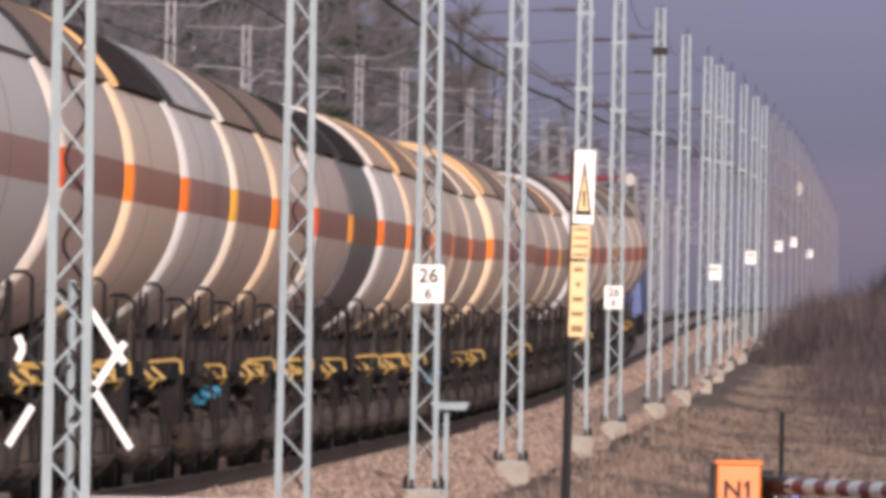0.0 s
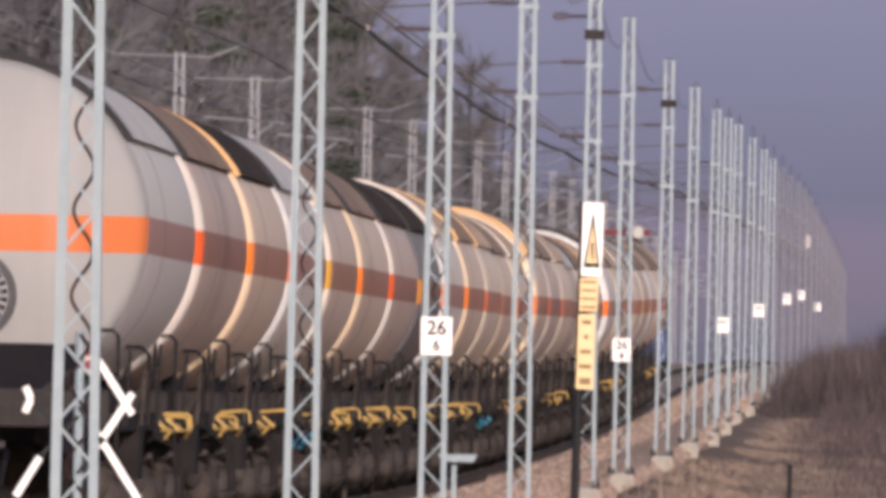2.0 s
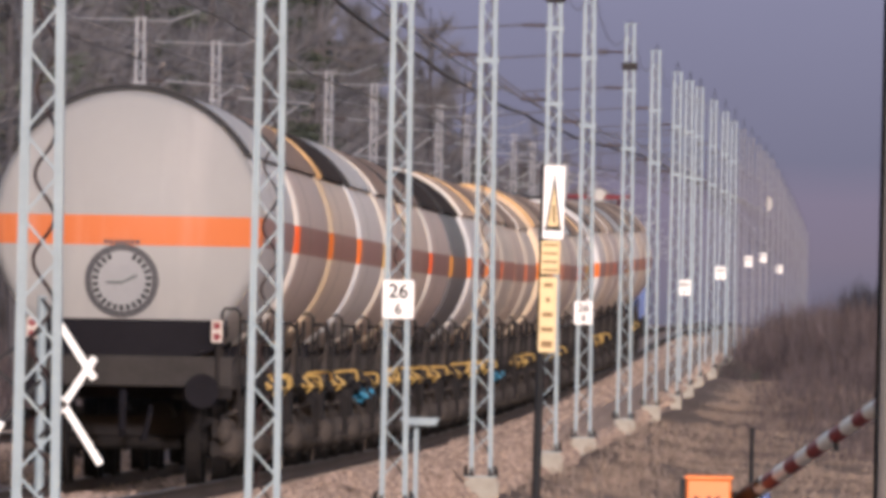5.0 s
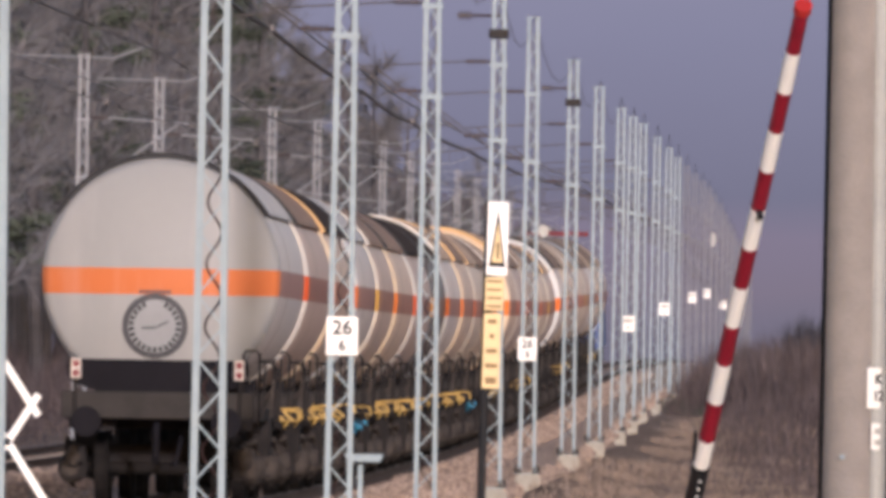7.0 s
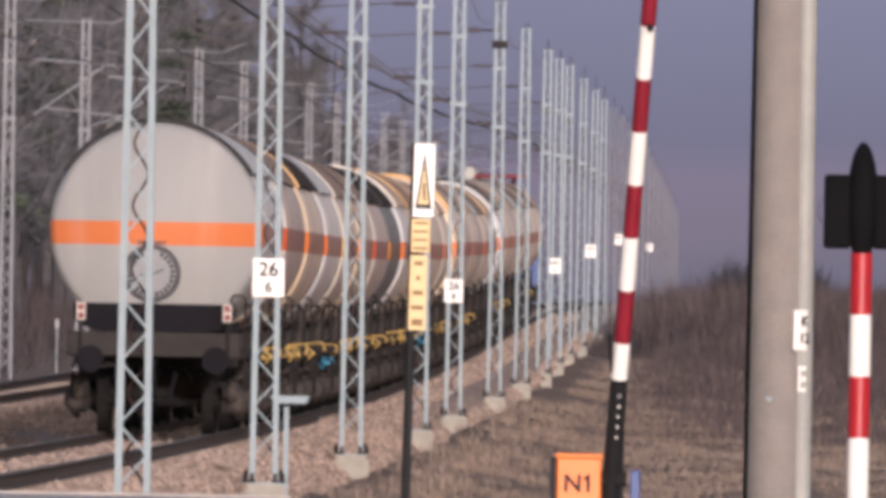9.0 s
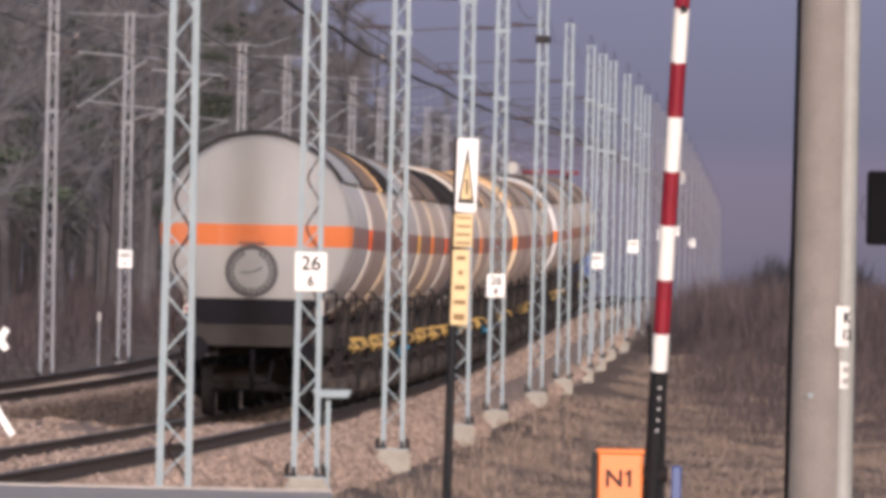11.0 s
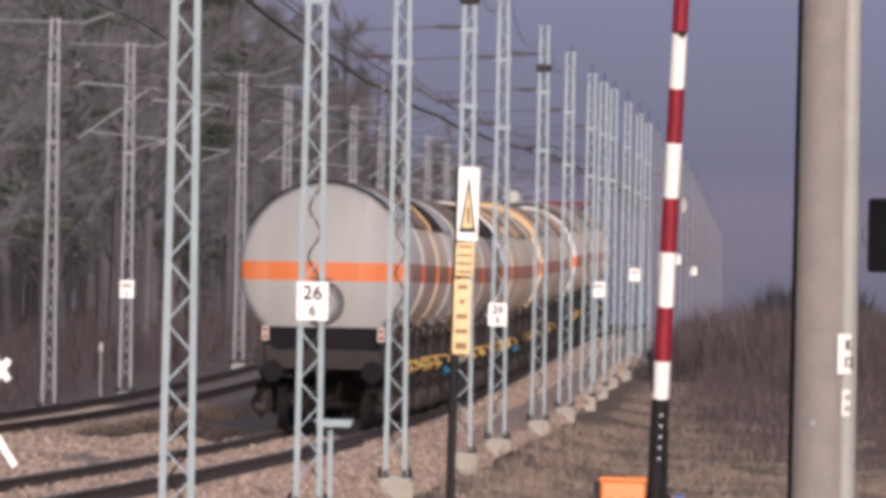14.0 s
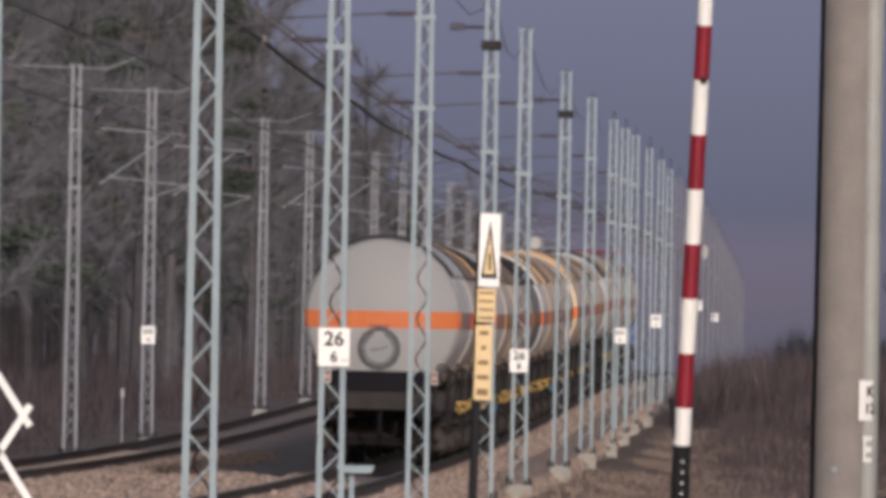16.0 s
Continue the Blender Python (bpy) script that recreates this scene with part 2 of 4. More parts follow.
def channel(bm, outline, height, shift):
    """An upright profile from an (x, y) outline; shift(z) slides it sideways."""
    lo = [bm.verts.new((x + shift(0), y, 0)) for x, y in outline]
    hi = [bm.verts.new((x + shift(height), y, height)) for x, y in outline]
    for i in range(len(outline)):
        j = (i + 1) % len(outline)
        bm.faces.new((lo[i], lo[j], hi[j], hi[i]))
    bm.faces.new(lo[::-1])
    bm.faces.new(hi)
    bmesh.ops.recalc_face_normals(bm, faces=list(bm.faces))


def bar(bm, a, b, w, t, side=(0, 1, 0)):
    """A flat bar from a to b, w wide, t thick along side."""
    a, b = Vector(a), Vector(b)
    z = (b - a).normalized()
    y = Vector(side)
    y = (y - z * y.dot(z)).normalized()
    x = y.cross(z)
    return box(bm, (a + b) / 2, (w, t, (b - a).length), Matrix((x, y, z)).transposed())


def bevel(bm, w, seg=1):
    bmesh.ops.bevel(bm, geom=list(bm.edges), offset=w, segments=seg, affect="EDGES", clamp_overlap=True)


def mesh_of(name, bm, material, smooth=False):
    me = bpy.data.meshes.new(name)
    bm.normal_update()
    bm.to_mesh(me)
    bm.free()
    me.materials.append(material)
    if smooth:
        for p in me.polygons:
            p.use_smooth = True
        me.set_sharp_from_angle(angle=radians(40))
    return me


def part(name, bm, material, parent=None, label="", smooth=False):
    ob = new(name, mesh_of(name, bm, material, smooth))
    if parent:
        ob.parent = parent
    if label:
        ob["label"] = label
    return ob


def share(name, me, parent, m=None):
    ob = new(name, me)
    ob.parent = parent
    if m is not None:
        ob.matrix_basis = m
    return ob


def lathe(bm, profile, n=32, a0=0.0, a1=2 * math.pi, axis="y"):
    """Turn (along, radius) pairs round the y axis; angles from the top."""
    full = abs(a1 - a0 - 2 * math.pi) < 1e-6
    k = n if full else n + 1
    rings = []
    for y, r in profile:
        rings.append([bm.verts.new((r * math.sin(a0 + (a1 - a0) * i / n), y, r * math.cos(a0 + (a1 - a0) * i / n))) for i in range(k)])
    for p, q in zip(rings, rings[1:]):
        for i in range(n):
            j = (i + 1) % k
            bm.faces.new((p[i], p[j], q[j], q[i]))
    return rings


def text(body, size, m, material, parent):
    cu = bpy.data.curves.new("number", "FONT")
    cu.body, cu.size, cu.extrude, cu.offset = body, size, 0.002, size * 0.022
    cu.align_x, cu.align_y = "CENTER", "CENTER"
    cu.materials.append(material)
    ob = new("number", cu)
    ob.parent = parent
    ob.matrix_basis = m
    return ob


# ---- ground, beds and distance ----
def sheet(name, us, ds, height, material, kind="structure", label="", category=""):
    bm = bmesh.new()
    grid = [[bm.verts.new((u + LEAN * d, d, height(u, d))) for u in us] for d in ds]
    for p, q in zip(grid, grid[1:]):
        for i in range(len(us) - 1):
            bm.faces.new((p[i], p[i + 1], q[i + 1], q[i]))
    ob = part(name, bm, material, smooth=True)
    return tagged(ob, label, category, kind=kind)


def lump(u, d, s=1.0):
    return noise.noise((u * 0.35 * s, d * 0.06 * s, 3.1)) * 0.22 + noise.noise((u * 1.3, d * 0.35, 7.7)) * 0.07


def mast_drop(d):
    """How far the mast line is lowered below the land to fit the camera's view."""
    return float(np.interp(d, [560, 656, 722, 808, 872, 932, 989, 1300], [0, .12, .27, .28, .38, .46, .5, .35]))


def ground_z(u, d):
    z = land_z(d)
    right = np.interp(u, [-30, -20, -18.2, -13, -12, -11, -10.5, -6.2, -5.6, -4.2, -2, 1, 6, 30, 400], [-0.9, -1.1, -1.0, -1.0, -1.0, -1.0, -1.0, -0.82, -0.70, -1.0, -1.2, -1.25, -1.0, 0.6, 4])
    back = np.interp(u, [-300, -60, -30], [5, 0.9, 0])
    near = np.interp(d, [60, 150], [0, 1])
    rough = lump(u, d) if (u > -5.8 or u < -19) else 0.0
    return float(z * near + (1 - near) * 0.3 + right * np.interp(d, [0, 120], [0.3, 1]) + (back if u < -30 else 0) + rough * near - mast_drop(d) * np.interp(u, [-7, -6.2, -4.6, -2], [0, 1, 1, 0]))


U_GRID = [-3000, -800, -300, -150, -90, -60, -45, -36, -30, -26, -23, -20, -18.2, -16.5, -13, -12, -11, -10.5, -8, -6.2, -5.6, -5.1, -4.6, -4.2, -3.6, -3, -2.4, -1.8,
          -1.2, -0.6, 0, 0.6, 1.2, 2, 3, 4.5, 6, 9, 14, 20, 30, 60, 120, 400, 1500, 3000]
D_GRID = [-600, -200, -60, 0, 60, 110, 140] + [150 + 4 * i for i in range(110)] + [600 + 15 * i for i in range(80)] + [1850, 2000, 2300, 2700, 3300, 4200]
sheet("ground", U_GRID, D_GRID, ground_z, GRASS, label="dry winter grass on uneven ground beside the railway", category="ground")


def bed_lines(c):
    right = c > -12
    us = [c - 3.35, c - 1.9, c - 1.6, c - 0.75, c, c + 0.75, c + 1.6, c + 1.9, c + 2.0, c + (2.12 if right else 2.42), c + (2.4 if right else 3.4)] + ([c + 3.0] if right else [])
    zs = [-0.22 if right else -0.95, -0.32, -0.22, -0.2, -0.24, -0.2, -0.22, -0.3, -0.40 if right else -0.30, -0.54 if right else -0.28, -0.76 if right else -0.26] + ([-1.0] if right else [])
    return us, zs


def bed_z(c, u, d):
    """Height of a track's stone bed above the rail line, with its mounds."""
    us, zs = bed_lines(c)
    mound = noise.noise((u * 0.8, d * 0.09, 0.3)) * 0.11 if abs(u - c) > 1.7 and u < -9 else 0.0
    return float(np.interp(u, us, zs)) + noise.noise((u * 2.1, d * 0.6, c)) * 0.045 + mound


def bed(name, c, label):
    sheet(name, bed_lines(c)[0], [-300, 60] + [150 + 2 * i for i in range(220)] + [590 + 20 * i for i in range(60)] + [1900, 2200, 2600],
          lambda u, d: rail_z(d, c) + bed_z(c, u, d) - (1.3 * mast_drop(d) + 0.12 if u - c > 2.3 and c > -12 else 0.0), BALLAST, label=label, category="track bed")


bed("ballast_bed_1", TRACK, "pinkish crushed-stone ballast bed under the train")
bed("ballast_bed_2", TRACK_B, "crushed-stone ballast bed of the second track")


def rail(u, label):
    base = tagged(new("rail"), label, "rail", "running rails", "structure")
    prof = [(-0.07, -0.17), (0.07, -0.17), (0.07, -0.155), (0.01, -0.13), (0.01, -0.05), (0.036, -0.035), (0.036, -0.004), (-0.036, -0.004), (-0.036, -0.035), (-0.01, -0.05), (-0.01, -0.13), (-0.07, -0.155)]
    ds = [-300, 100] + [150 + 12 * i for i in range(60)] + [900 + 40 * i for i in range(40)]
    for nm, pr, mt in (("web", prof, RAIL), ("head", [(-0.034, -0.004), (0.034, -0.004), (0.03, 0.0), (-0.03, 0.0)], RAIL_TOP)):
        bm = bmesh.new()
        rings = [[bm.verts.new((u + x + LEAN * d, d, rail_z(d, u) + z)) for x, z in pr] for d in ds]
        for p, q in zip(rings, rings[1:]):
            for i in range(len(pr)):
                j = (i + 1) % len(pr)
                bm.faces.new((p[i], q[i], q[j], p[j]))
        part(nm, bm, mt, base)


for c in (TRACK, TRACK_B):
    for s in (-0.7535, 0.7535):
        rail(c + s, "rust-brown steel rail with a worn bright head")


# the crossing road, level with the rails, with a pale kerb at its far edge
def crossing_road():
    bm = bmesh.new()
    for (x0, x1, d0, d1, z, h) in ((-40, 0.1, 205, 233.4, 0.60, 0.5),):
        box(bm, ((x0 + x1) / 2, (d0 + d1) / 2, z - h / 2), (x1 - x0, d1 - d0, h))
    tagged(part("road", bm, KERBSTONE), "grey crossing road level with the rails", "road", kind="structure")
    bm = bmesh.new()
    box(bm, (-19.95, 233.6, 0.36), (40.1, 0.3, 0.52))
    bevel(bm, 0.02)
    tagged(part("kerb", bm, KERBSTONE), "pale concrete kerb along the crossing road", "kerb", kind="structure")


crossing_road()


# distance: a glowing sheet far beyond the line, wooded hills with haze painted in
def backdrop():
    m = bpy.data.materials.new("painted hazy distance")
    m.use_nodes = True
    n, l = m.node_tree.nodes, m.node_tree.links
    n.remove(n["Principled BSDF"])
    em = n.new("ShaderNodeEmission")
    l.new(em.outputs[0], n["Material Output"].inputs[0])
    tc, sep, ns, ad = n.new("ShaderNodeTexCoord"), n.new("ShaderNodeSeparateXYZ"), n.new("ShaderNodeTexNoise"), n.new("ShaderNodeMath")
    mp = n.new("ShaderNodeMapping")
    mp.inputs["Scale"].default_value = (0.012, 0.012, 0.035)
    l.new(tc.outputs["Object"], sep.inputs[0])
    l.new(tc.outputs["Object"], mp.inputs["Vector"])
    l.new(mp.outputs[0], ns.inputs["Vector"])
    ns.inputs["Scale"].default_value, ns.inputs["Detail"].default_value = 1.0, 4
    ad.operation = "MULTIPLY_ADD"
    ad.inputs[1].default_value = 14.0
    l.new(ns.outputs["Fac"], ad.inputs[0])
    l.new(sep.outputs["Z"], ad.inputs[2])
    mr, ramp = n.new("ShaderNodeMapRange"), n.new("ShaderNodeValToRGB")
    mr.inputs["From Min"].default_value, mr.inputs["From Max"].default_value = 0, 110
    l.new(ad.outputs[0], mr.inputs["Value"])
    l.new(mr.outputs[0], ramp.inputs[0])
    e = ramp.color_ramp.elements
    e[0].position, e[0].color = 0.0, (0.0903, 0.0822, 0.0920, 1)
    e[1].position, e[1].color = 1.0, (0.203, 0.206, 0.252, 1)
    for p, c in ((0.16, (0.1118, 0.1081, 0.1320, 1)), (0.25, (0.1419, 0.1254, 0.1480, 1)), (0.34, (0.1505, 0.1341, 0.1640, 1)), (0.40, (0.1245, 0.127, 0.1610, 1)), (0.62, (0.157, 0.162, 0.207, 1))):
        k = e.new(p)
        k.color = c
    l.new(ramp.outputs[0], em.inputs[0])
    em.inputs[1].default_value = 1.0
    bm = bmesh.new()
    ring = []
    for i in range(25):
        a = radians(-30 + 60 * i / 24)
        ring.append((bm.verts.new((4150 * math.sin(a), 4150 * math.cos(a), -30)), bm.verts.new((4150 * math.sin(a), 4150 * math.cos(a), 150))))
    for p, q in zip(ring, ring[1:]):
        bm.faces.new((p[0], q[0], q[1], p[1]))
    tagged(part("backdrop", bm, m, smooth=True), "glowing far sheet painted as hazy blue-grey wooded hills", "backdrop", kind="structure")


backdrop()

# ---- lattice masts ----
MAST_H, FOOT = 9.05, -0.38


def half_width(z):
    return 0.175 - 0.055 * z / MAST_H


def mast(side, kind, steel=None):
    """Lattice mast of two channel legs laced on both faces; side: the way in which its bracket reaches."""
    m = tagged(new("lattice_mast"), "pale grey lattice steel catenary mast on a concrete foot", "mast", "catenary masts")
    dep = 0.11
    steel = steel or STEEL
    for s in (-1, 1):
        bm = bmesh.new()
        e, w, t = dep, 0.066, 0.012
        out = [(0, -e), (-s * w, -e), (-s * w, -e + t), (-s * t, -e + t), (-s * t, e - t), (-s * w, e - t), (-s * w, e), (0, e)]
        channel(bm, out, MAST_H, lambda z, s=s: s * half_width(z))
        part("leg", bm, steel, m)
    # zigzag lacing, bars cut to the taper
    n = 28
    zs = [0.35 + (MAST_H - 0.6) * i / n for i in range(n + 1)]
    for i in range(n):
        k = 1 if i % 2 else -1
        bm = bmesh.new()
        a, b = zs[i], zs[i + 1]
        bar(bm, (k * (half_width(a) - 0.03), -dep - 0.006, a), (-k * (half_width(b) - 0.03), -dep - 0.006, b), 0.02, 0.01)
        part("lacing_bar", bm, steel, m)
    # the rear face is laced by one bent bar, its shade painted dark brown
    bm = bmesh.new()
    pts = []
    for i in range(n * 8 + 1):
        z = zs[0] + (zs[n] - zs[0]) * i / (n * 8)
        pts.append((0.02 + math.cos(math.pi * i / 8) * (half_width(z) - 0.085), dep - 0.02, z))
    pipe(bm, pts, 0.014, 5)
    part("bent_lacing", bm, INSUL if steel is STEEL else steel, m, "bent lacing bar, its shade painted dark brown" if steel is STEEL else "")
    bm = bmesh.new()
    box(bm, (0, 0, MAST_H + 0.015), (2 * half_width(MAST_H) + 0.06, 0.26, 0.03))
    part("cap", bm, steel, m)
    for s in (-1, 1):
        bm = bmesh.new()
        box(bm, (s * 0.18, 0, 0.03), (0.16, 0.34, 0.04))
        box(bm, (s * 0.215, -0.13, 0.12), (0.05, 0.03, 0.12))
        for y in (-0.14, 0.14):
            for x in (0.14, 0.235):
                rod(bm, (s * x, y, 0.0), (s * x, y, 0.13), 0.024, 6)
        part("foot_plate", bm, UNDER, m, "dark bolted foot plate")
    bm = bmesh.new()
    box(bm, (0, 0, 0.01), (0.5, 0.34, 0.02))
    part("base_sheet", bm, steel, m)
    bm = bmesh.new()
    box(bm, (0.02, 0, -0.32), (0.5, 0.5, 0.64))
    bevel(bm, 0.05, 2)
    part("foundation", bm, CONCRETE, m, "pale concrete block")
    # bands where the brackets clamp on
    for z in (6.2, 7.55):
        bm = bmesh.new()
        box(bm, (0, 0, z), (2 * half_width(z) + 0.05, 0.27, 0.07))
        part("clamp", bm, steel, m)
    # bracket
    z1, z2, reach = 7.6, 6.25, 2.45
    bm = bmesh.new()
    x0 = side * half_width(7)
    fat = 1.7 if side > 0 else 1.0
    rod(bm, (x0 + side * 0.45, 0, z1), (side * reach, 0, z1 - 0.12), 0.014 * fat)
    rod(bm, (x0 + side * 0.45, 0, z2 + 0.05), (side * (reach - 0.25), 0, z1 - 0.14), 0.015 * fat)
    rod(bm, (x0 + side * 0.7, 0, z2 + 0.22), (side * (reach + 0.15), 0, z2 + 0.05), 0.012 * fat)
    rod(bm, (side * (reach + 0.15), 0, z2 + 0.05), (side * (reach - 0.55), 0, z2 - 0.2), 0.016)
    part("bracket", bm, STEEL_OLD if side > 0 else WIRE, m)
    for z in (z1, z2 + 0.03):
        bm = bmesh.new()
        rod(bm, (x0, 0, z), (x0 + side * 0.46, 0, z), 0.022)
        for k in range(5):
            rod(bm, (x0 + side * (0.1 + 0.07 * k), 0, z), (x0 + side * (0.125 + 0.07 * k), 0, z), 0.048, 10)
        part("insulator", bm, INSUL, m)
    if side > 0:
        bm = bmesh.new()
        pipe(bm, [(-1.6, 0, MAST_H - 0.02), (0.7, 0, MAST_H - 0.06), (1.5, 0, MAST_H + 0.25)], 0.018)
        part("crossarm", bm, STEEL_OLD, m)
    if kind == "switch":
        bm = bmesh.new()
        box(bm, (0, -0.14, 8.1), (0.36, 0.18, 0.17))
        bevel(bm, 0.02)
        part("switch_box", bm, UNDER_TAN, m, "dark line-switch box")
        bm = bmesh.new()
        rod(bm, (-0.75, 0, 8.42), (0.12, 0, 8.42), 0.025)
        for k in range(4):
            rod(bm, (-0.72 + 0.06 * k, 0, 8.42), (-0.69 + 0.06 * k, 0, 8.42), 0.075, 10)
        part("switch_arm", bm, INSUL, m)
    return m


MAST_D = [182, 248.3, 314.7, 382.5, 458, 511, 590, 656, 722, 767, 808, 872, 932, 989]
MAST_D += [1050 + 64 * i for i in range(14)]
right_mast, switch_mast = mast(-1, "plain"), mast(-1, "switch")
left_mast = mast(1, "plain", STEEL_OLD)
hazed_mast = mast(-1, "plain", STEEL_HAZED)
SWITCH = (4, 6)


def mast_pose(u, d, lean=0.0):
    p = at(u, d, FOOT - (mast_drop(d) if u > -10 else 0.0))
    return pose(p.x, p.y, p.z, 0, lean, YAW)


for i, d in enumerate(MAST_D):
    src = switch_mast if i in SWITCH else right_mast if d < 1000 else hazed_mast
    if src.location.length < 1e-6:
        src.matrix_basis = mast_pose(MASTS, d)
    else:
        copy_thing(src, mast_pose(MASTS, d, random.uniform(-0.15, 0.15)))
MAST_B_D = [599, 667, 801, 871, 997, 1063] + [1130 + 66 * i for i in range(12)]
for i, d in enumerate(MAST_B_D):
    if i == 0:
        left_mast.matrix_basis = mast_pose(MASTS_B, d)
    else:
        copy_thing(left_mast, mast_pose(MASTS_B, d, random.uniform(-0.15, 0.15)))


# ---- overhead wires ----
def wires(c, ds, stagger, thick, high=lambda d: 7.05):
    """Carrier, contact wire and droppers over one track."""
    base = tagged(new("overhead_line"), "dark overhead contact line with droppers between masts", "overhead line", "overhead lines")
    up, low, drop = bmesh.new(), bmesh.new(), bmesh.new()
    all_u, all_l, all_2 = [], [], []
    second = bmesh.new()
    for k, (a, b) in enumerate(zip(ds, ds[1:])):
        s0, s1 = (stagger, -stagger) if k % 2 else (-stagger, stagger)
        pts_u, pts_l, pts_2 = [], [], []
        for j in range(9):
            f = j / 8
            d, s = a + (b - a) * f, s0 + (s1 - s0) * f
            sag = 0.06 * 4 * f * (1 - f)
            pts_u.append(at(c + s * 0.1, d, high(d) - sag))
            pts_2.append(at(c + s * 0.1 + 0.05, d, high(d) + 0.32 - 0.3 * sag))
            pts_l.append(at(c + s, d, 5.55))
        all_u += pts_u[:-1]
        all_l += pts_l[:-1]
        all_2 += pts_2[:-1]
        for j in range(1, 8):
            rod(drop, pts_u[j], pts_l[j], 0.004, 4)
    pipe(up, all_u, 0.038 * thick, 6)
    pipe(second, all_2, 0.022 * thick, 6)
    part("feeder_wire", second, STEEL_OLD, base)
    pipe(low, all_l, 0.014 * thick, 5)
    part("carrier_wire", up, WIRE, base)
    for d in ds[1:12]:
        bm = bmesh.new()
        p = at(c, d, high(d))
        rod(bm, p - Vector((0, 0.9, 0.0)), p + Vector((0, 0.9, 0.0)), 0.05, 8)
        part("clamp", bm, INSUL, base)
    part("contact_wire", low, WIRE, base)
    tagged(part("dropper_work", drop, WIRE, base), kind="stuff")
    return base


wires(TRACK, [115] + MAST_D, 0.2, 1.0, lambda d: float(np.interp(d, [300, 360, 437, 500, 704, 1000], [6.95, 6.85, 6.65, 6.53, 6.3, 6.2])))
wires(TRACK_B, [115, 182, 249, 316, 383, 450, 530] + MAST_B_D[:14], 0.2, 0.45)


def feeder(u, z, ds, name="feeder_wire"):
    bm = bmesh.new()
    pts = [at(u, a + (b - a) * f, z - 0.9 * 4 * f * (1 - f)) for a, b in zip(ds, ds[1:]) for f in (0, .2, .4, .6, .8)]
    pipe(bm, pts, 0.009, 5)
    tagged(part(name, bm, WIRE), "dark feeder wire strung along the mast tops", "wire", "feeder wires")


feeder(MASTS + 0.02, FOOT + MAST_H + 0.05, MAST_D)


# ---- plates on masts ----
def plate(d, u, zc, w, h, top, low, name="distance_plate"):
    p = at(u, d - 0.16, zc)
    ob = tagged(new(name), "white enamel distance plate clamped to a lattice mast", "sign", "distance plates")
    ob.matrix_basis = pose(p.x, p.y, p.z, 0, 0, YAW)
    bm = bmesh.new()
    box(bm, (0, 0, 0), (w, 0.008, h))
    bevel(bm, 0.003)
    part("plate", bm, WHITE, ob)
    bm = bmesh.new()
    for z in (-h * 0.3, h * 0.3):
        box(bm, (0, 0.03, z), (w * 0.7, 0.05, 0.03))
    part("clamp", bm, STEEL_OLD, ob)
    if top:
        text(top, h * 0.52, pose(0, -0.007, h * 0.2, 90), BLACK, ob)
        text(low, h * 0.40, pose(0, -0.007, -h * 0.26, 90), BLACK, ob)
        bm = bmesh.new()
        for k in range(3):
            box(bm, (w * (0.27 + 0.08 * k), -0.006, -h * 0.34), (w * 0.05, 0.004, h * 0.07))
        part("marking", bm, LIGHT_MARK, ob)
    else:
        for z, ww, hh in ((h * 0.2, w * 0.7, h * 0.28), (-h * 0.26, w * 0.26, h * 0.22)):
            bm = bmesh.new()
            box(bm, (0, -0.006, z), (ww, 0.004, hh))
            part("marking", bm, LIGHT_MARK, ob)
    return ob


plate(314.7, MASTS + 0.02, 2.145, 0.385, 0.47, "26", "6")
plate(511, MASTS - 0.03, 2.105, 0.37, 0.46, "26", "8")
for d, z in ((767, 2.25), (932, 2.4), (1114, 2.9), (1242, 3.2), (1434, 3.3)):
    plate(d, MASTS - 0.06, z, 0.38, 0.46, "", "")
plate(667, MASTS_B, 2.3, 0.37, 0.46, "", "")


def round_board(d, u, z, r, h):
    p = at(u, d, z)
    o = tagged(new("round_board"), "white board fixed beside a mast", "sign")
    o.matrix_basis = pose(*p, 0, 0, YAW)
    bm = bmesh.new()
    rod(bm, (0, 0, 0), (0, 0.02, 0), r, 20)
    for v in bm.verts:
        v.co.z *= h
    part("board", bm, LIGHT_MARK, o)
    bm = bmesh.new()
    box(bm, (-0.1, 0.04, 0), (0.3, 0.03, 0.04))
    part("bracket", bm, STEEL_OLD, o)


round_board(511, MASTS + 0.25, 4.45, 0.1, 1.3)
round_board(1242, MASTS + 0.2, 5.8, 0.16, 2.2)


# ---- tank wagons ----


def head_y(r, R):
    """Depth of the dished end at radius r: a shallow crown and a tight knuckle."""
    k, c = 0.2, R - 0.2
    crown = 2 * R - math.sqrt(4 * R * R - min(r, c + 0.09) ** 2)
    return crown if r <= c + 0.09 else crown + 0.89 * k - math.sqrt(max(0.0, k * k - (r - c) ** 2))


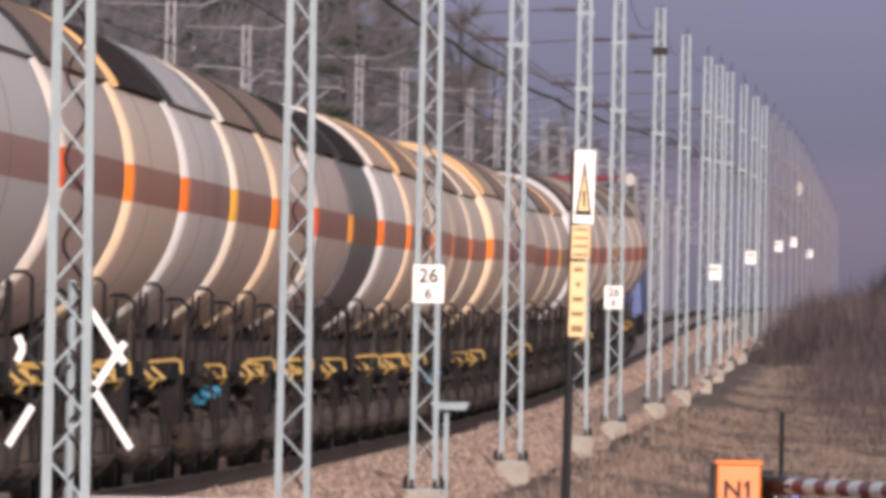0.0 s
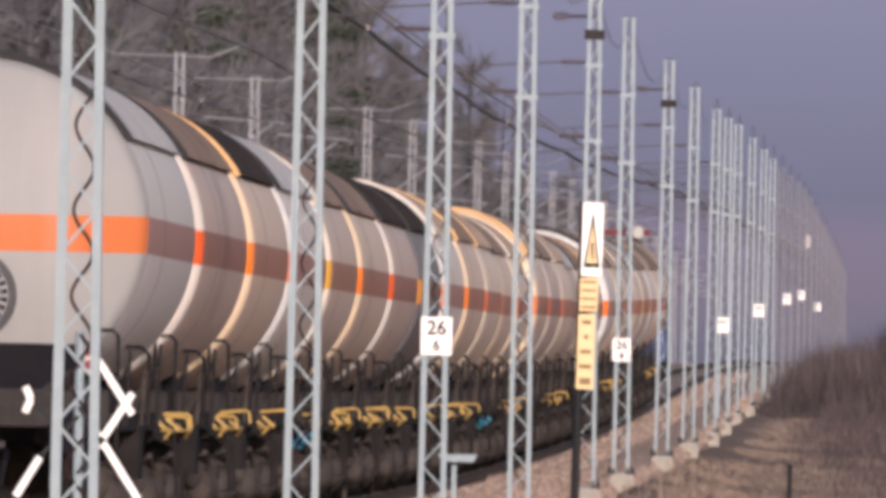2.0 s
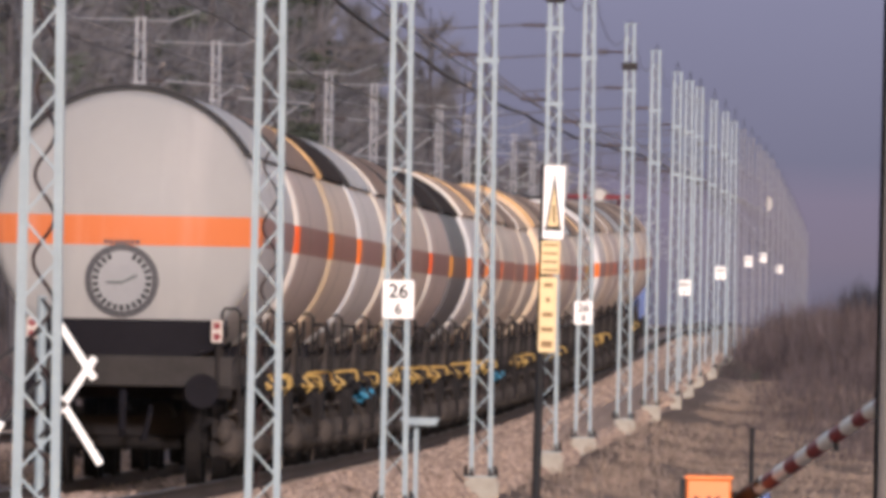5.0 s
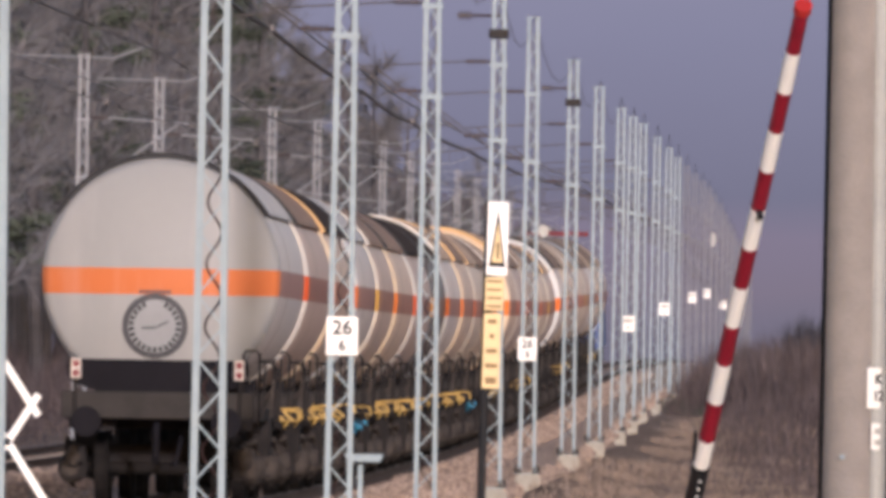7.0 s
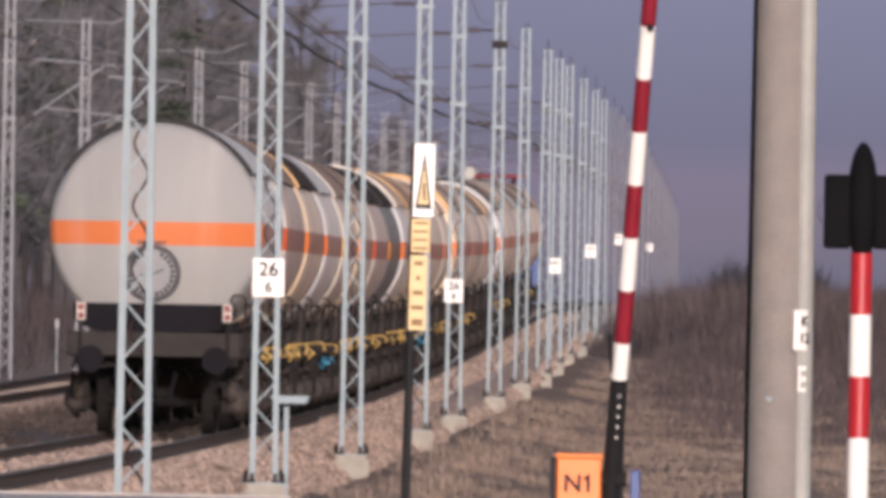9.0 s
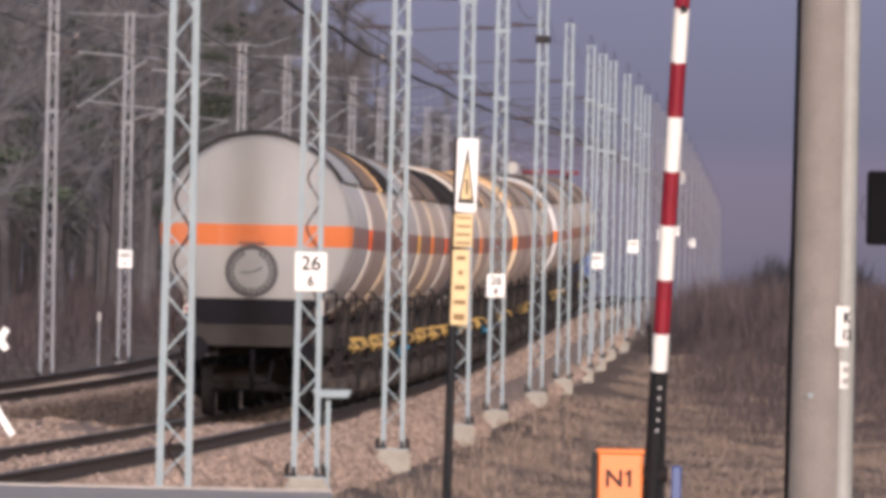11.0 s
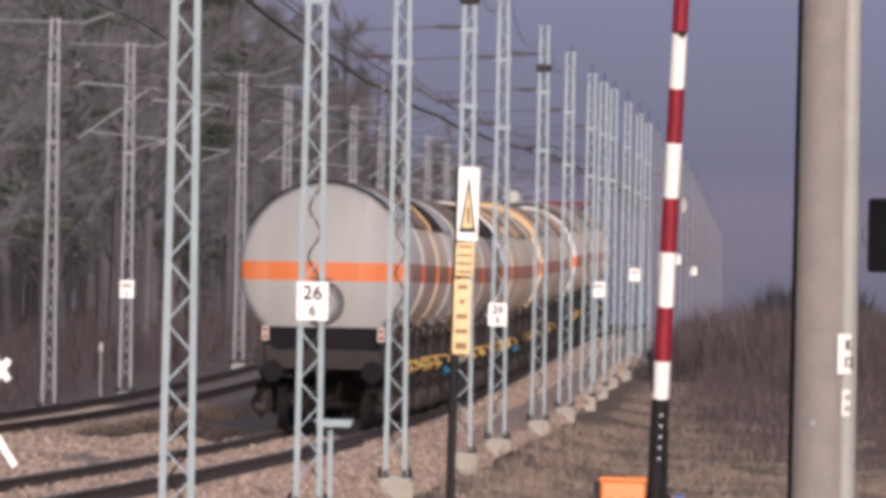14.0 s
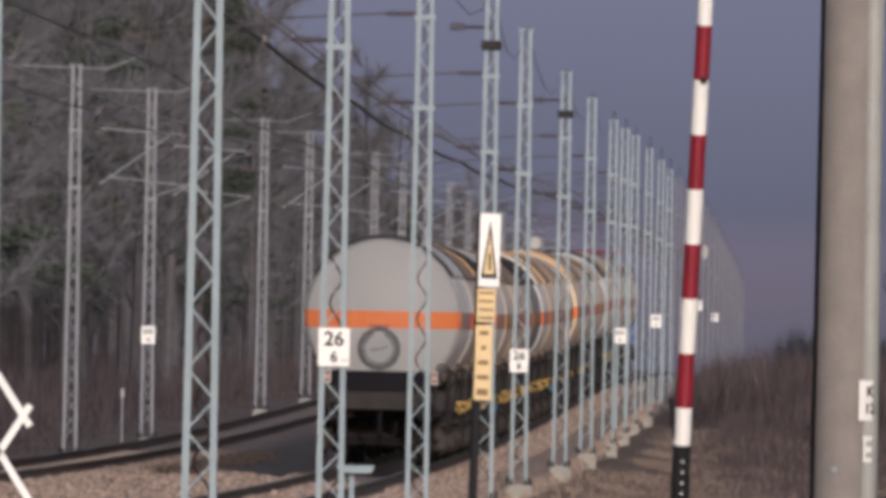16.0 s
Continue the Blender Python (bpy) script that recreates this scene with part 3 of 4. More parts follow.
def wagon(length, tank, shield, tail=False, blue=False, yellow=True, R=1.5, style=0, rim=0):
    """Gas tank wagon; y=0 at the rear dome, z=0 at the rail, R its tank radius."""
    ZC = 2.86 + 0.6 * (R - 1.5)
    w = tagged(new("tank_wagon"), tank[1], "tank wagon", "tank wagons of the train")
    L = length - 2.1
    bm = bmesh.new()
    rs = [(R - 0.11) * k / 9 for k in range(10)] + [R - 0.2 + 0.2 * math.sin(radians(q)) for q in (35, 45, 56, 67, 78, 90)]
    prof = [(head_y(r, R), max(r, 0.001)) for r in rs] + [(0.8 + (L - 1.6) * k / 4, R) for k in range(1, 4)] + [(L - head_y(r, R), max(r, 0.001)) for r in rs[::-1]]
    lathe(bm, prof, 72)
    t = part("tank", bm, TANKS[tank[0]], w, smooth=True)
    t.location = (0, 0, ZC)
    for k in (0.34,):
        bm = bmesh.new()
        lathe(bm, [(L * k, R + 0.001), (L * k + 0.01, R + 0.005), (L * k + 0.04, R + 0.005), (L * k + 0.05, R + 0.001)], 64)
        o = part("weld_seam", bm, SEAM, w, smooth=True)
        o.location = (0, 0, ZC)
    # sun shield: a thin shell over the top with a gap
    a = radians(59)
    bm = bmesh.new()
    lathe(bm, [(0.5, R + 0.055), (L - 0.5, R + 0.055)], 28, -a, a)
    lathe(bm, [(L - 0.5, R + 0.035), (0.5, R + 0.035)], 28, -a, a)
    s = part("sun_shield", bm, SHIELDS[shield], w, smooth=True)
    s.location = (0, 0, ZC)
    # rims close the gap: black paints its shade, pale ones a sunlit edge
    for yy in (0.48, L - 0.48):
        bm = bmesh.new()
        lathe(bm, [(yy - 0.05, R + 0.06), (yy + 0.05, R + 0.06)], 28, -a, a)
        lathe(bm, [(yy + 0.05, R - 0.0), (yy - 0.05, R - 0.0)], 28, -a, a)
        lathe(bm, [(yy - 0.05, R - 0.0), (yy - 0.05, R + 0.06)], 28, -a, a)
        o = part("shield_rim", bm, RIMS[rim] if yy < 1 else BLACK, w, ("black", "ochre", "white")[rim if yy < 1 else 0] + " shield rim, shade or sunlight painted in")
        o.location = (0, 0, ZC)
    # saddles and frame
    for yy in (1.1, L - 1.1):
        bm = bmesh.new()
        n = 16
        b1 = [bm.verts.new((0.8 * (2 * i / n - 1), yy - 0.35, ZC - math.sqrt(max((R - 0.005) ** 2 - (0.8 * (2 * i / n - 1)) ** 2, 0)))) for i in range(n + 1)]
        b2 = [bm.verts.new((0.8 * (2 * i / n - 1) * 0.97, yy - 0.35, 1.2)) for i in range(n + 1)]
        for i in range(n):
            bm.faces.new((b2[i], b2[i + 1], b1[i + 1], b1[i]))
        ex = bmesh.ops.extrude_face_region(bm, geom=list(bm.faces))["geom"]
        bmesh.ops.translate(bm, verts=[v for v in ex if isinstance(v, bmesh.types.BMVert)], vec=(0, 0.7, 0))
        bmesh.ops.recalc_face_normals(bm, faces=list(bm.faces))
        part("saddle", bm, SADDLE, w)
    bm = bmesh.new()
    for s in (-1, 1):
        box(bm, (s * 0.62, L / 2, 1.08), (0.16, L - 0.1, 0.3))
        box(bm, (s * 1.18, L / 2, 1.14), (0.08, L - 3.2, 0.16))
    for k in range(6):
        box(bm, (0, 1.2 + (L - 2.4) * k / 5, 1.05), (2.3, 0.14, 0.2))
    part("underframe", bm, UNDER, w)
    for yy, f in ((-0.42, -1), (L + 0.42, 1)):
        bm = bmesh.new()
        box(bm, (0, yy, 1.25), (2.4, 0.2, 0.34))
        bevel(bm, 0.015)
        part("headstock", bm, UNDER_TAN, w)
        if tail and f < 0:
            bm = bmesh.new()
            lo = [(1.14 * math.sin(an), 1.80 - 0.42 * math.cos(an) ** 0.45) for an in np.linspace(-1.5, 1.5, 15)]
            ring = [bm.verts.new((x, yy + 0.05, z)) for x, z in lo] + [bm.verts.new((1.12, yy + 0.05, 1.82)), bm.verts.new((-1.12, yy + 0.05, 1.82))]
            ex = bmesh.ops.extrude_face_region(bm, geom=[bm.faces.new(ring)])["geom"]
            bmesh.ops.translate(bm, verts=[v for v in ex if isinstance(v, bmesh.types.BMVert)], vec=(0, -0.1, 0))
            bmesh.ops.recalc_face_normals(bm, faces=list(bm.faces))
            part("end_plate", bm, SADDLE, w)
        for s in (-1, 1):
            bm = bmesh.new()
            rod(bm, (s * 0.875, yy + f * 0.08, 1.04), (s * 0.875, yy + f * 0.5, 1.04), 0.1, 14)
            rod(bm, (s * 0.875, yy + f * 0.5, 1.04), (s * 0.875, yy + f * 0.54, 1.04), 0.19, 20)
            rod(bm, (s * 0.875, yy + f * 0.08, 1.04), (s * 0.875, yy + f * 0.14, 1.04), 0.17, 14)
            part("buffer", bm, SADDLE, w)
        bm = bmesh.new()
        pipe(bm, [(0, yy, 1.0), (0, yy + f * 0.3, 1.0), (0, yy + f * 0.36, 0.9), (0, yy + f * 0.3, 0.62), (0, yy + f * 0.22, 0.55)], 0.045)
        pipe(bm, [(0.3, yy, 0.86), (0.3, yy + f * 0.22, 0.78), (0.24, yy + f * 0.2, 0.5), (0.2, yy + f * 0.06, 0.52)], 0.028)
        part("coupling", bm, SADDLE, w)
        # uprights and rails of the end platform
        for s in ((1,) if tail else (-1, 1)) if f < 0 else ():
            x = s * 1.27
            y0, y1 = yy - f * 0.05, yy - f * 1.25
            tall = 1.9 if f < 0 else 1.75
            bm = bmesh.new()
            pipe(bm, [(x, y0, 0.9), (x, y0, tall), (x - s * 0.05, y0, tall + 0.05), (x - s * 0.17, y0, tall + 0.05), (x - s * 0.2, y0, tall), (x - s * 0.2, y0, 1.2)], 0.018)
            part("handrail", bm, UNDER, w)
        # yellow corner steps: a bent grab iron and slanting tread bars
        for s in (-1, 1) if not (tail and f < 0) else ():
            q = yy + f * 0.02
            paint = YELLOW if yellow and not (tail and f < 0) else UNDER
            tag = paint is YELLOW
            # a level grab iron with a drop at its outer end
            bm = bmesh.new()
            x0, x1 = ((0.95, 1.46), (0.82, 1.4), (1.05, 1.5))[style]
            dz = (0.0, -0.03, 0.03)[style]
            pipe(bm, [(s * (x0 - 0.12), q, 1.1 + dz), (s * x0, q, 1.2), (s * (x1 - 0.04), q, 1.21 + dz), (s * x1, q, 1.19 + dz), (s * (x1 + 0.01), q, 1.08 + dz)], 0.016)
            part("grab_iron", bm, paint, w, "yellow grab iron" if tag else "")
            # slanting tread plates, set apart, on a thin bearer
            for k in range((3, 4, 2)[style]):
                bm = bmesh.new()
                xk = (1.0, 0.84, 1.12)[style] + 0.12 * k
                bar(bm, (s * xk, q - f * 0.5, 1.17), (s * (xk + 0.13), q - f * 0.5, 1.06), 0.03, 0.03)
                part("tread", bm, paint, w, "yellow slanting tread" if tag else "")
            bm = bmesh.new()
            y2 = q - f * 2.6
            pipe(bm, [(s * 1.2, q - f * 0.45, 1.05), (s * 1.34, q - f * 0.6, 1.05), (s * 1.36, y2, 1.06), (s * 1.3, y2 - f * 0.1, 0.98)], 0.014)
            part("bearer", bm, paint, w, "yellow step bearer" if tag else "")
            bm = bmesh.new()
            for k in (-0.16, 0.16):
                pipe(bm, [(s * 1.2, q - f * 0.3 + k, 0.95), (s * 1.33, q - f * 0.3 + k, 0.9), (s * 1.35, q - f * 0.3 + k, 0.42)], 0.014, 6)
            for k in range(2):
                box(bm, (s * 1.3, q - f * 0.3, 0.42 + 0.24 * k), (0.12, 0.34, 0.02))
            part("ladder", bm, UNDER, w)
    # tall stanchions beside the tank, some rusty
    for k in range(3):
        y = L * (0.2 + 0.3 * k)
        bm = bmesh.new()
        hi = (1.78, 1.6, 1.86, 1.5, 1.72)[k]
        bar(bm, (1.24, y, 1.1), (1.27, y, hi), 0.035, 0.03)
        bar(bm, (1.26, y, hi - 0.12), (1.02, y + 0.3, 1.15), 0.03, 0.02)
        part("stanchion", bm, DUSTY_IRON if k % 2 else UNDER, w)
    for y in (L / 2,):
        bm = bmesh.new()
        pipe(bm, [(1.3, y, 1.1), (1.3, y, 1.75), (1.22, y + 0.05, 1.82), (1.0, y + 0.05, 1.82)], 0.022)
        part("upright", bm, UNDER, w)
    # valve gear and pipes at mid length
    bm = bmesh.new()
    box(bm, (1.1, L / 2, 0.86), (0.3, 1.1, 0.5))
    box(bm, (-1.1, L / 2, 0.86), (0.3, 1.1, 0.5))
    rod(bm, (0.2, L / 2 - 2.6, 0.72), (0.2, L / 2 - 1.3, 0.72), 0.2, 14)
    rod(bm, (0.95, L / 2 - 3.0, 0.75), (0.95, L / 2 + 3.0, 0.75), 0.03)
    bevel(bm, 0.01)
    part("valve_box", bm, UNDER, w)
    # bogies
    for yy in (2.3, L - 2.3):
        bm = bmesh.new()
        for s in (-1, 1):
            x = s * 1.0
            box(bm, (x, yy, 0.62), (0.12, 2.5, 0.2))
            box(bm, (x, yy, 0.5), (0.14, 0.75, 0.36))
            for q in (-0.9, 0.9):
                box(bm, (x + s * 0.04, yy + q, 0.48), (0.24, 0.34, 0.32))
        box(bm, (0, yy, 0.62), (1.9, 0.5, 0.24))
        part("bogie_frame", bm, UNDER, w)
        # dusty axle boxes with their springs and brake gear on both sides
        for s in (-1, 1):
            for q in (-0.9, 0.9):
                bm = bmesh.new()
                bmesh.ops.create_uvsphere(bm, u_segments=12, v_segments=8, radius=1, matrix=pose(s * 1.12, yy + q, 0.46) @ Matrix.Diagonal((0.17, 0.22, 0.2, 1)))
                for k in (-0.3, 0.3):
                    bmesh.ops.create_uvsphere(bm, u_segments=10, v_segments=6, radius=1, matrix=pose(s * 1.08, yy + q + k, 0.6) @ Matrix.Diagonal((0.1, 0.1, 0.15, 1)))
                part("axle_box", bm, DUSTY_IRON, w, "dusty brown axle box with springs", smooth=True)
            bm = bmesh.new()
            pipe(bm, [(s * 1.18, yy - 0.6, 0.82), (s * 1.2, yy - 0.2, 0.7), (s * 1.2, yy + 0.3, 0.3), (s * 1.12, yy + 0.5, 0.22)], 0.03, 6)
            box(bm, (s * 1.14, yy, 0.74), (0.1, 0.5, 0.12))
            part("brake_gear", bm, DUSTY_IRON, w)
        for q in (-0.9, 0.9):
            bm = bmesh.new()
            for s in (-1, 1):
                x = s * 0.75
                rod(bm, (x - 0.065, 0, 0), (x + 0.065, 0, 0), 0.455, 26)
                rod(bm, (x - s * 0.095, 0, 0), (x - s * 0.065, 0, 0), 0.485, 26)
                rod(bm, (x + s * 0.065, 0, 0), (x + s * 0.14, 0, 0), 0.15, 14)
                for k in range(4):
                    an = k * math.pi / 2
                    box(bm, (x + s * 0.068, 0.29 * math.cos(an), 0.29 * math.sin(an)), (0.012, 0.09, 0.09))
            rod(bm, (-1.0, 0, 0), (1.0, 0, 0), 0.08, 12)
            o = part("wheelset", bm, WHEEL, w)
            o.location = (0, yy + q, 0.46)
        if blue and (yy < 5) == (blue == "rear"):
            bm = bmesh.new()
            box(bm, (1.22, yy - 0.9, 0.9), (0.2, 0.3, 0.13))
            box(bm, (1.1, yy - 0.7, 0.82), (0.16, 0.3, 0.1))
            bevel(bm, 0.03)
            part("axle_cover", bm, CYAN, w, "light blue axle box cover")
    if tail:
        # round maker's badge on the dome, drawn as plain shapes
        cx, cz = -0.06, -0.62
        def dome(x, z, lift):
            return Vector((x, head_y(math.hypot(x, z), R) - lift, z))
        def annulus(r0, r1, lift, a0=0, a1=2 * math.pi, n=48):
            b = bmesh.new()
            p = [[b.verts.new(dome(cx + r * math.sin(a0 + (a1 - a0) * i / n), cz + r * math.cos(a0 + (a1 - a0) * i / n), lift)) for i in range(n + 1)] for r in (r0, (r0 + r1) / 2, r1)]
            for q0, q1 in zip(p, p[1:]):
                for i in range(n):
                    b.faces.new((q0[i], q1[i], q1[i + 1], q0[i + 1]))
            return b
        badge = part("badge", annulus(0.335, 0.41, 0.006), GREY_MARK, w, "dark ring badge with marks round it")
        badge.location = (0, 0, ZC)
        part("badge_face", annulus(0.001, 0.335, 0.005), BADGE_FACE, badge)
        for k in range(26):
            if k in (0, 1, 25):
                continue
            an = 2 * math.pi * k / 26
            part("badge_mark", annulus(0.265, 0.325, 0.010, an - 0.07, an + 0.07, 3), BLACK, badge)
        bm = bmesh.new()
        for k in range(8):
            x0, x1 = -0.17 + 0.042 * k, -0.17 + 0.042 * (k + 1)
            z0, z1 = (-0.02 if k < 5 else 0.0 + 0.02 * (k - 5)), (-0.02 if k < 4 else 0.0 + 0.02 * (k - 4))
            vs = [bm.verts.new(dome(cx + x, cz + z, 0.012)) for x, z in ((x0, z0 - 0.012), (x1, z1 - 0.012), (x1, z1 + 0.012), (x0, z0 + 0.012))]
            bm.faces.new(vs)
        part("badge_mark", bm, GREY_MARK, badge)
        bm = bmesh.new()
        for k in range(7):
            x0 = -0.2 + 0.058 * k
            vs = [bm.verts.new(dome(cx + x, -0.19 + z, 0.008)) for x, z in ((x0, -.022), (x0 + .045, -.022), (x0 + .045, .022), (x0, .022))]
            bm.faces.new(vs)
        mk = part("lettering_bar", bm, GREY_MARK, w)
        mk.location = (0, 0, ZC)
        # tail signals
        for s in (-1, 1):
            bm = bmesh.new()
            box(bm, (s * 1.02, -0.580, 1.70), (0.125, 0.03, 0.25))
            bevel(bm, 0.006)
            tb = part("tail_board", bm, DUSTY_WHITE, w, "dusty white and red tail board")
            bm = bmesh.new()
            for z in (1.64, 1.76):
                rod(bm, (s * 1.02, -0.605, z), (s * 1.02, -0.595, z), 0.042, 14)
            part("reflector", bm, RED_DULL, tb)
            bm = bmesh.new()
            rod(bm, (s * 1.03, -0.540, 1.1), (s * 1.03, -0.540, 1.6), 0.025, 8)
            part("bracket", bm, UNDER, tb)
    return w


KINDS = [(0, "white gas tank wagon with an orange band, streaked with grime"),
         (1, "brownish stained gas tank wagon with an orange-red band"),
         (2, "cream gas tank wagon with an orange band"),
         (3, "light grey gas tank wagon with an orange band"),
         (4, "tan gas tank wagon with a yellow-orange band"),
         (5, "dark grey gas tank wagon with an orange band"),
         (6, "ivory gas tank wagon with a dull red band")]
# place of each rear dome at the start, kind of tank, kind of shield
TRAIN = [(190.0, 0, 0), (207.5, 1, 1), (226.0, 2, 2), (243.0, 3, 0), (260.5, 4, 1), (277.0, 2, 1), (295.5, 1, 2), (314.0, 5, 2), (331.0, 3, 3), (348.0, 2, 1),
         (365.0, 6, 3), (382.0, 2, 1), (398.0, 6, 3), (414.0, 2, 3), (430.0, 1, 1), (447.0, 6, 3)]
while TRAIN[-1][0] < 630:
    k = len(TRAIN)
    TRAIN.append((TRAIN[-1][0] + 16.8, (2, 1, 6, 4, 3)[k % 5], (3, 1, 3, 3, 0, 1)[k % 6]))
LOCO_D = TRAIN[-1][0] + 17.2
TRAVEL = [(0.0, 0.0), (3.5, 65.8), (7.0, 131.6), (9.0, 169.0), (12.5, 235.0), (16.0, 300.0)]


def gone(t):
    return float(np.interp(t, [a for a, b in TRAVEL], [b for a, b in TRAVEL]))


RADII = {8: 1.53, 9: 1.54, 10: 1.53, 13: 1.58, 14: 1.57, 15: 1.56}
PALE_RIMS = {2: 1, 4: 2, 8: 2, 9: 1, 10: 1, 12: 2, 13: 1, 15: 2, 18: 1, 21: 2}
made, wagons = {}, []
for i, (d, k, s) in enumerate(TRAIN):
    nxt = TRAIN[i + 1][0] if i + 1 < len(TRAIN) else LOCO_D
    ln = nxt - d
    yel = i in (1, 2, 4, 5, 6, 8, 9, 12) or (i > 12 and i % 5 == 0)
    rad = RADII.get(i, 1.5 if i < 19 else 1.6)
    key = (round(ln, 1), k, s, yel, rad, i % 3, PALE_RIMS.get(i, 0))
    if i == 0:
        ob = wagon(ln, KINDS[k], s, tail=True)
    elif i in (4, 11):
        ob = wagon(ln, KINDS[k], s, blue="rear", yellow=yel, R=rad, style=i % 3, rim=PALE_RIMS.get(i, 0))
    elif key in made:
        ob = copy_thing(made[key], Matrix.Identity(4))
    else:
        ob = made[key] = wagon(ln, KINDS[k], s, yellow=yel, R=rad, style=i % 3, rim=PALE_RIMS.get(i, 0))
    wagons.append((ob, d))


def locomotive():
    w = tagged(new("locomotive"), "blue electric locomotive with a red pantograph hauling the train", "locomotive")
    bm = bmesh.new()
    vs = box(bm, (0, 8.5, 2.45), (2.9, 16.4, 2.5))
    for v in vs:
        if v.co.z > 3:
            v.co.x *= 0.9
            v.co.y += -0.5 if v.co.y > 8 else 0.5
    bevel(bm, 0.12, 2)
    part("body", bm, BLUE, w)
    bm = bmesh.new()
    box(bm, (0, 8.5, 1.0), (2.7, 15.8, 0.5))
    part("underframe", bm, UNDER, w)
    for y in (3.6, 13.4):
        bm = bmesh.new()
        box(bm, (0, y, 0.62), (2.2, 4.2, 0.5))
        part("bogie_frame", bm, UNDER, w)
        for q in (-1.5, 1.5):
            bm = bmesh.new()
            for s in (-1, 1):
                rod(bm, (s * 0.75 - 0.07, y + q, 0.62), (s * 0.75 + 0.07, y + q, 0.62), 0.62, 24)
            part("wheelset", bm, WHEEL, w)
    for s in (-0.62, 0.62):
        bm = bmesh.new()
        box(bm, (s, 0.42, 3.05), (0.9, 0.1, 0.7), Matrix.Rotation(radians(-12), 3, "X"))
        part("windscreen", bm, GLASS, w)
    for y in (4, 7, 10, 13):
        bm = bmesh.new()
        box(bm, (1.4, y, 2.9), (0.06, 1.1, 0.5))
        part("window", bm, GLASS, w)
    bm = bmesh.new()
    box(bm, (0, 8.5, 3.78), (2.0, 12, 0.16))
    part("roof_plate", bm, RED_DULL, w, "red roof plates")
    bm = bmesh.new()
    for s in (-0.5, 0.5):
        pipe(bm, [(s, 3, 3.95), (s * 0.9, 4.6, 4.3), (s * 1.2, 3.2, 4.7)], 0.06)
    rod(bm, (-0.95, 3.2, 4.72), (0.95, 3.2, 4.72), 0.07)
    for y in (2.6, 4.2):
        rod(bm, (-0.7, y, 3.95), (0.7, y, 3.95), 0.06)
    part("pantograph", bm, RED_DULL, w, "red pantograph")
    for s in (-0.9, 0.9):
        bm = bmesh.new()
        rod(bm, (s, 0.2, 1.04), (s, -0.3, 1.04), 0.2, 16)
        part("buffer", bm, UNDER, w)
    return w


loco = locomotive()


# ---- level crossing ----
def ground_at(x, d):
    return ground_z(x - LEAN * d, d)


def barrier():
    d, x = 165.0, 2.12
    z0 = 0.19
    b = tagged(new("crossing_barrier"), "red and white level-crossing barrier with an orange drive box", "barrier")
    b.matrix_basis = pose(x, d, z0)
    bm = bmesh.new()
    box(bm, (-0.21, -0.1, 0.84), (0.285, 0.34, 0.55))
    bevel(bm, 0.012)
    hs = part("drive_box", bm, ORANGE, b, "bright orange drive box")
    bm = bmesh.new()
    box(bm, (-0.21, -0.1, 1.125), (0.31, 0.37, 0.03))
    bevel(bm, 0.008)
    part("lid", bm, ORANGE, hs)
    bm = bmesh.new()
    box(bm, (-0.375, -0.1, 0.84), (0.04, 0.3, 0.55))
    part("side_plate", bm, BLACK, hs)
    text("N", 0.155, pose(-0.25, -0.274, 0.945, 90), BLACK, hs)
    text("1", 0.155, pose(-0.15, -0.274, 0.945, 90), BLACK, hs)
    bm = bmesh.new()
    bar(bm, (-0.152, -0.274, 0.996), (-0.18, -0.274, 0.972), 0.017, 0.004)
    part("marking", bm, BLACK, hs)
    bm = bmesh.new()
    box(bm, (-0.18, -0.05, 0.2), (0.2, 0.24, 0.75))
    part("pedestal", bm, UNDER, b)
    bm = bmesh.new()
    rod(bm, (-0.1, 0, 0.98), (0.1, 0, 0.98), 0.05, 14)
    part("pivot", bm, UNDER, b)
    # the arm lies along +x of its own space
    arm = new("arm", None)
    bm = bmesh.new()
    rod(bm, (-0.35, 0, 0), (0.68, 0, 0), 0.058, 16)
    box(bm, (-0.45, 0, 0), (0.3, 0.16, 0.2))
    me = mesh_of("arm", bm, BLACK)
    bpy.data.objects.remove(arm)
    arm = new("arm", me)
    arm.parent = b
    arm["label"] = "black arm sleeve with striped boom"
    for k in range(12):
        bm = bmesh.new()
        a = 0.68 if k == 0 else 0.57 + 0.355 * k
        rod(bm, (a, 0, 0), (0.57 + 0.355 * (k + 1), 0, 0), 0.054 - 0.0006 * k, 18)
        part("stripe", bm, WHITE if k % 2 == 0 else RED_WORN, arm, smooth=True)
    bm = bmesh.new()
    rod(bm, (4.83, 0, 0), (4.89, 0, 0), 0.058, 16)
    part("end_lamp", bm, LAMP_RED, arm, "red end lamp")
    bm = bmesh.new()
    rod(bm, (3.06, 0, -0.05), (3.06, 0, -0.1), 0.02, 8)
    rod(bm, (0.72, -0.05, 0), (0.98, -0.085, 0), 0.014, 8)
    part("lamp_stud", bm, BLACK, arm)
    bm = bmesh.new()
    for k in range(5):
        rod(bm, (0.3 + 0.07 * k, 0.0, -0.052), (0.3 + 0.07 * k, 0.0, -0.066), 0.008, 8)
    part("bolt", bm, WHITE, arm, "row of bright bolt heads")
    return b, arm


BARRIER, ARM = barrier()
# the boom swings up in a plane that runs towards the eye and a little to the right
ARM_HEAD = -79.5
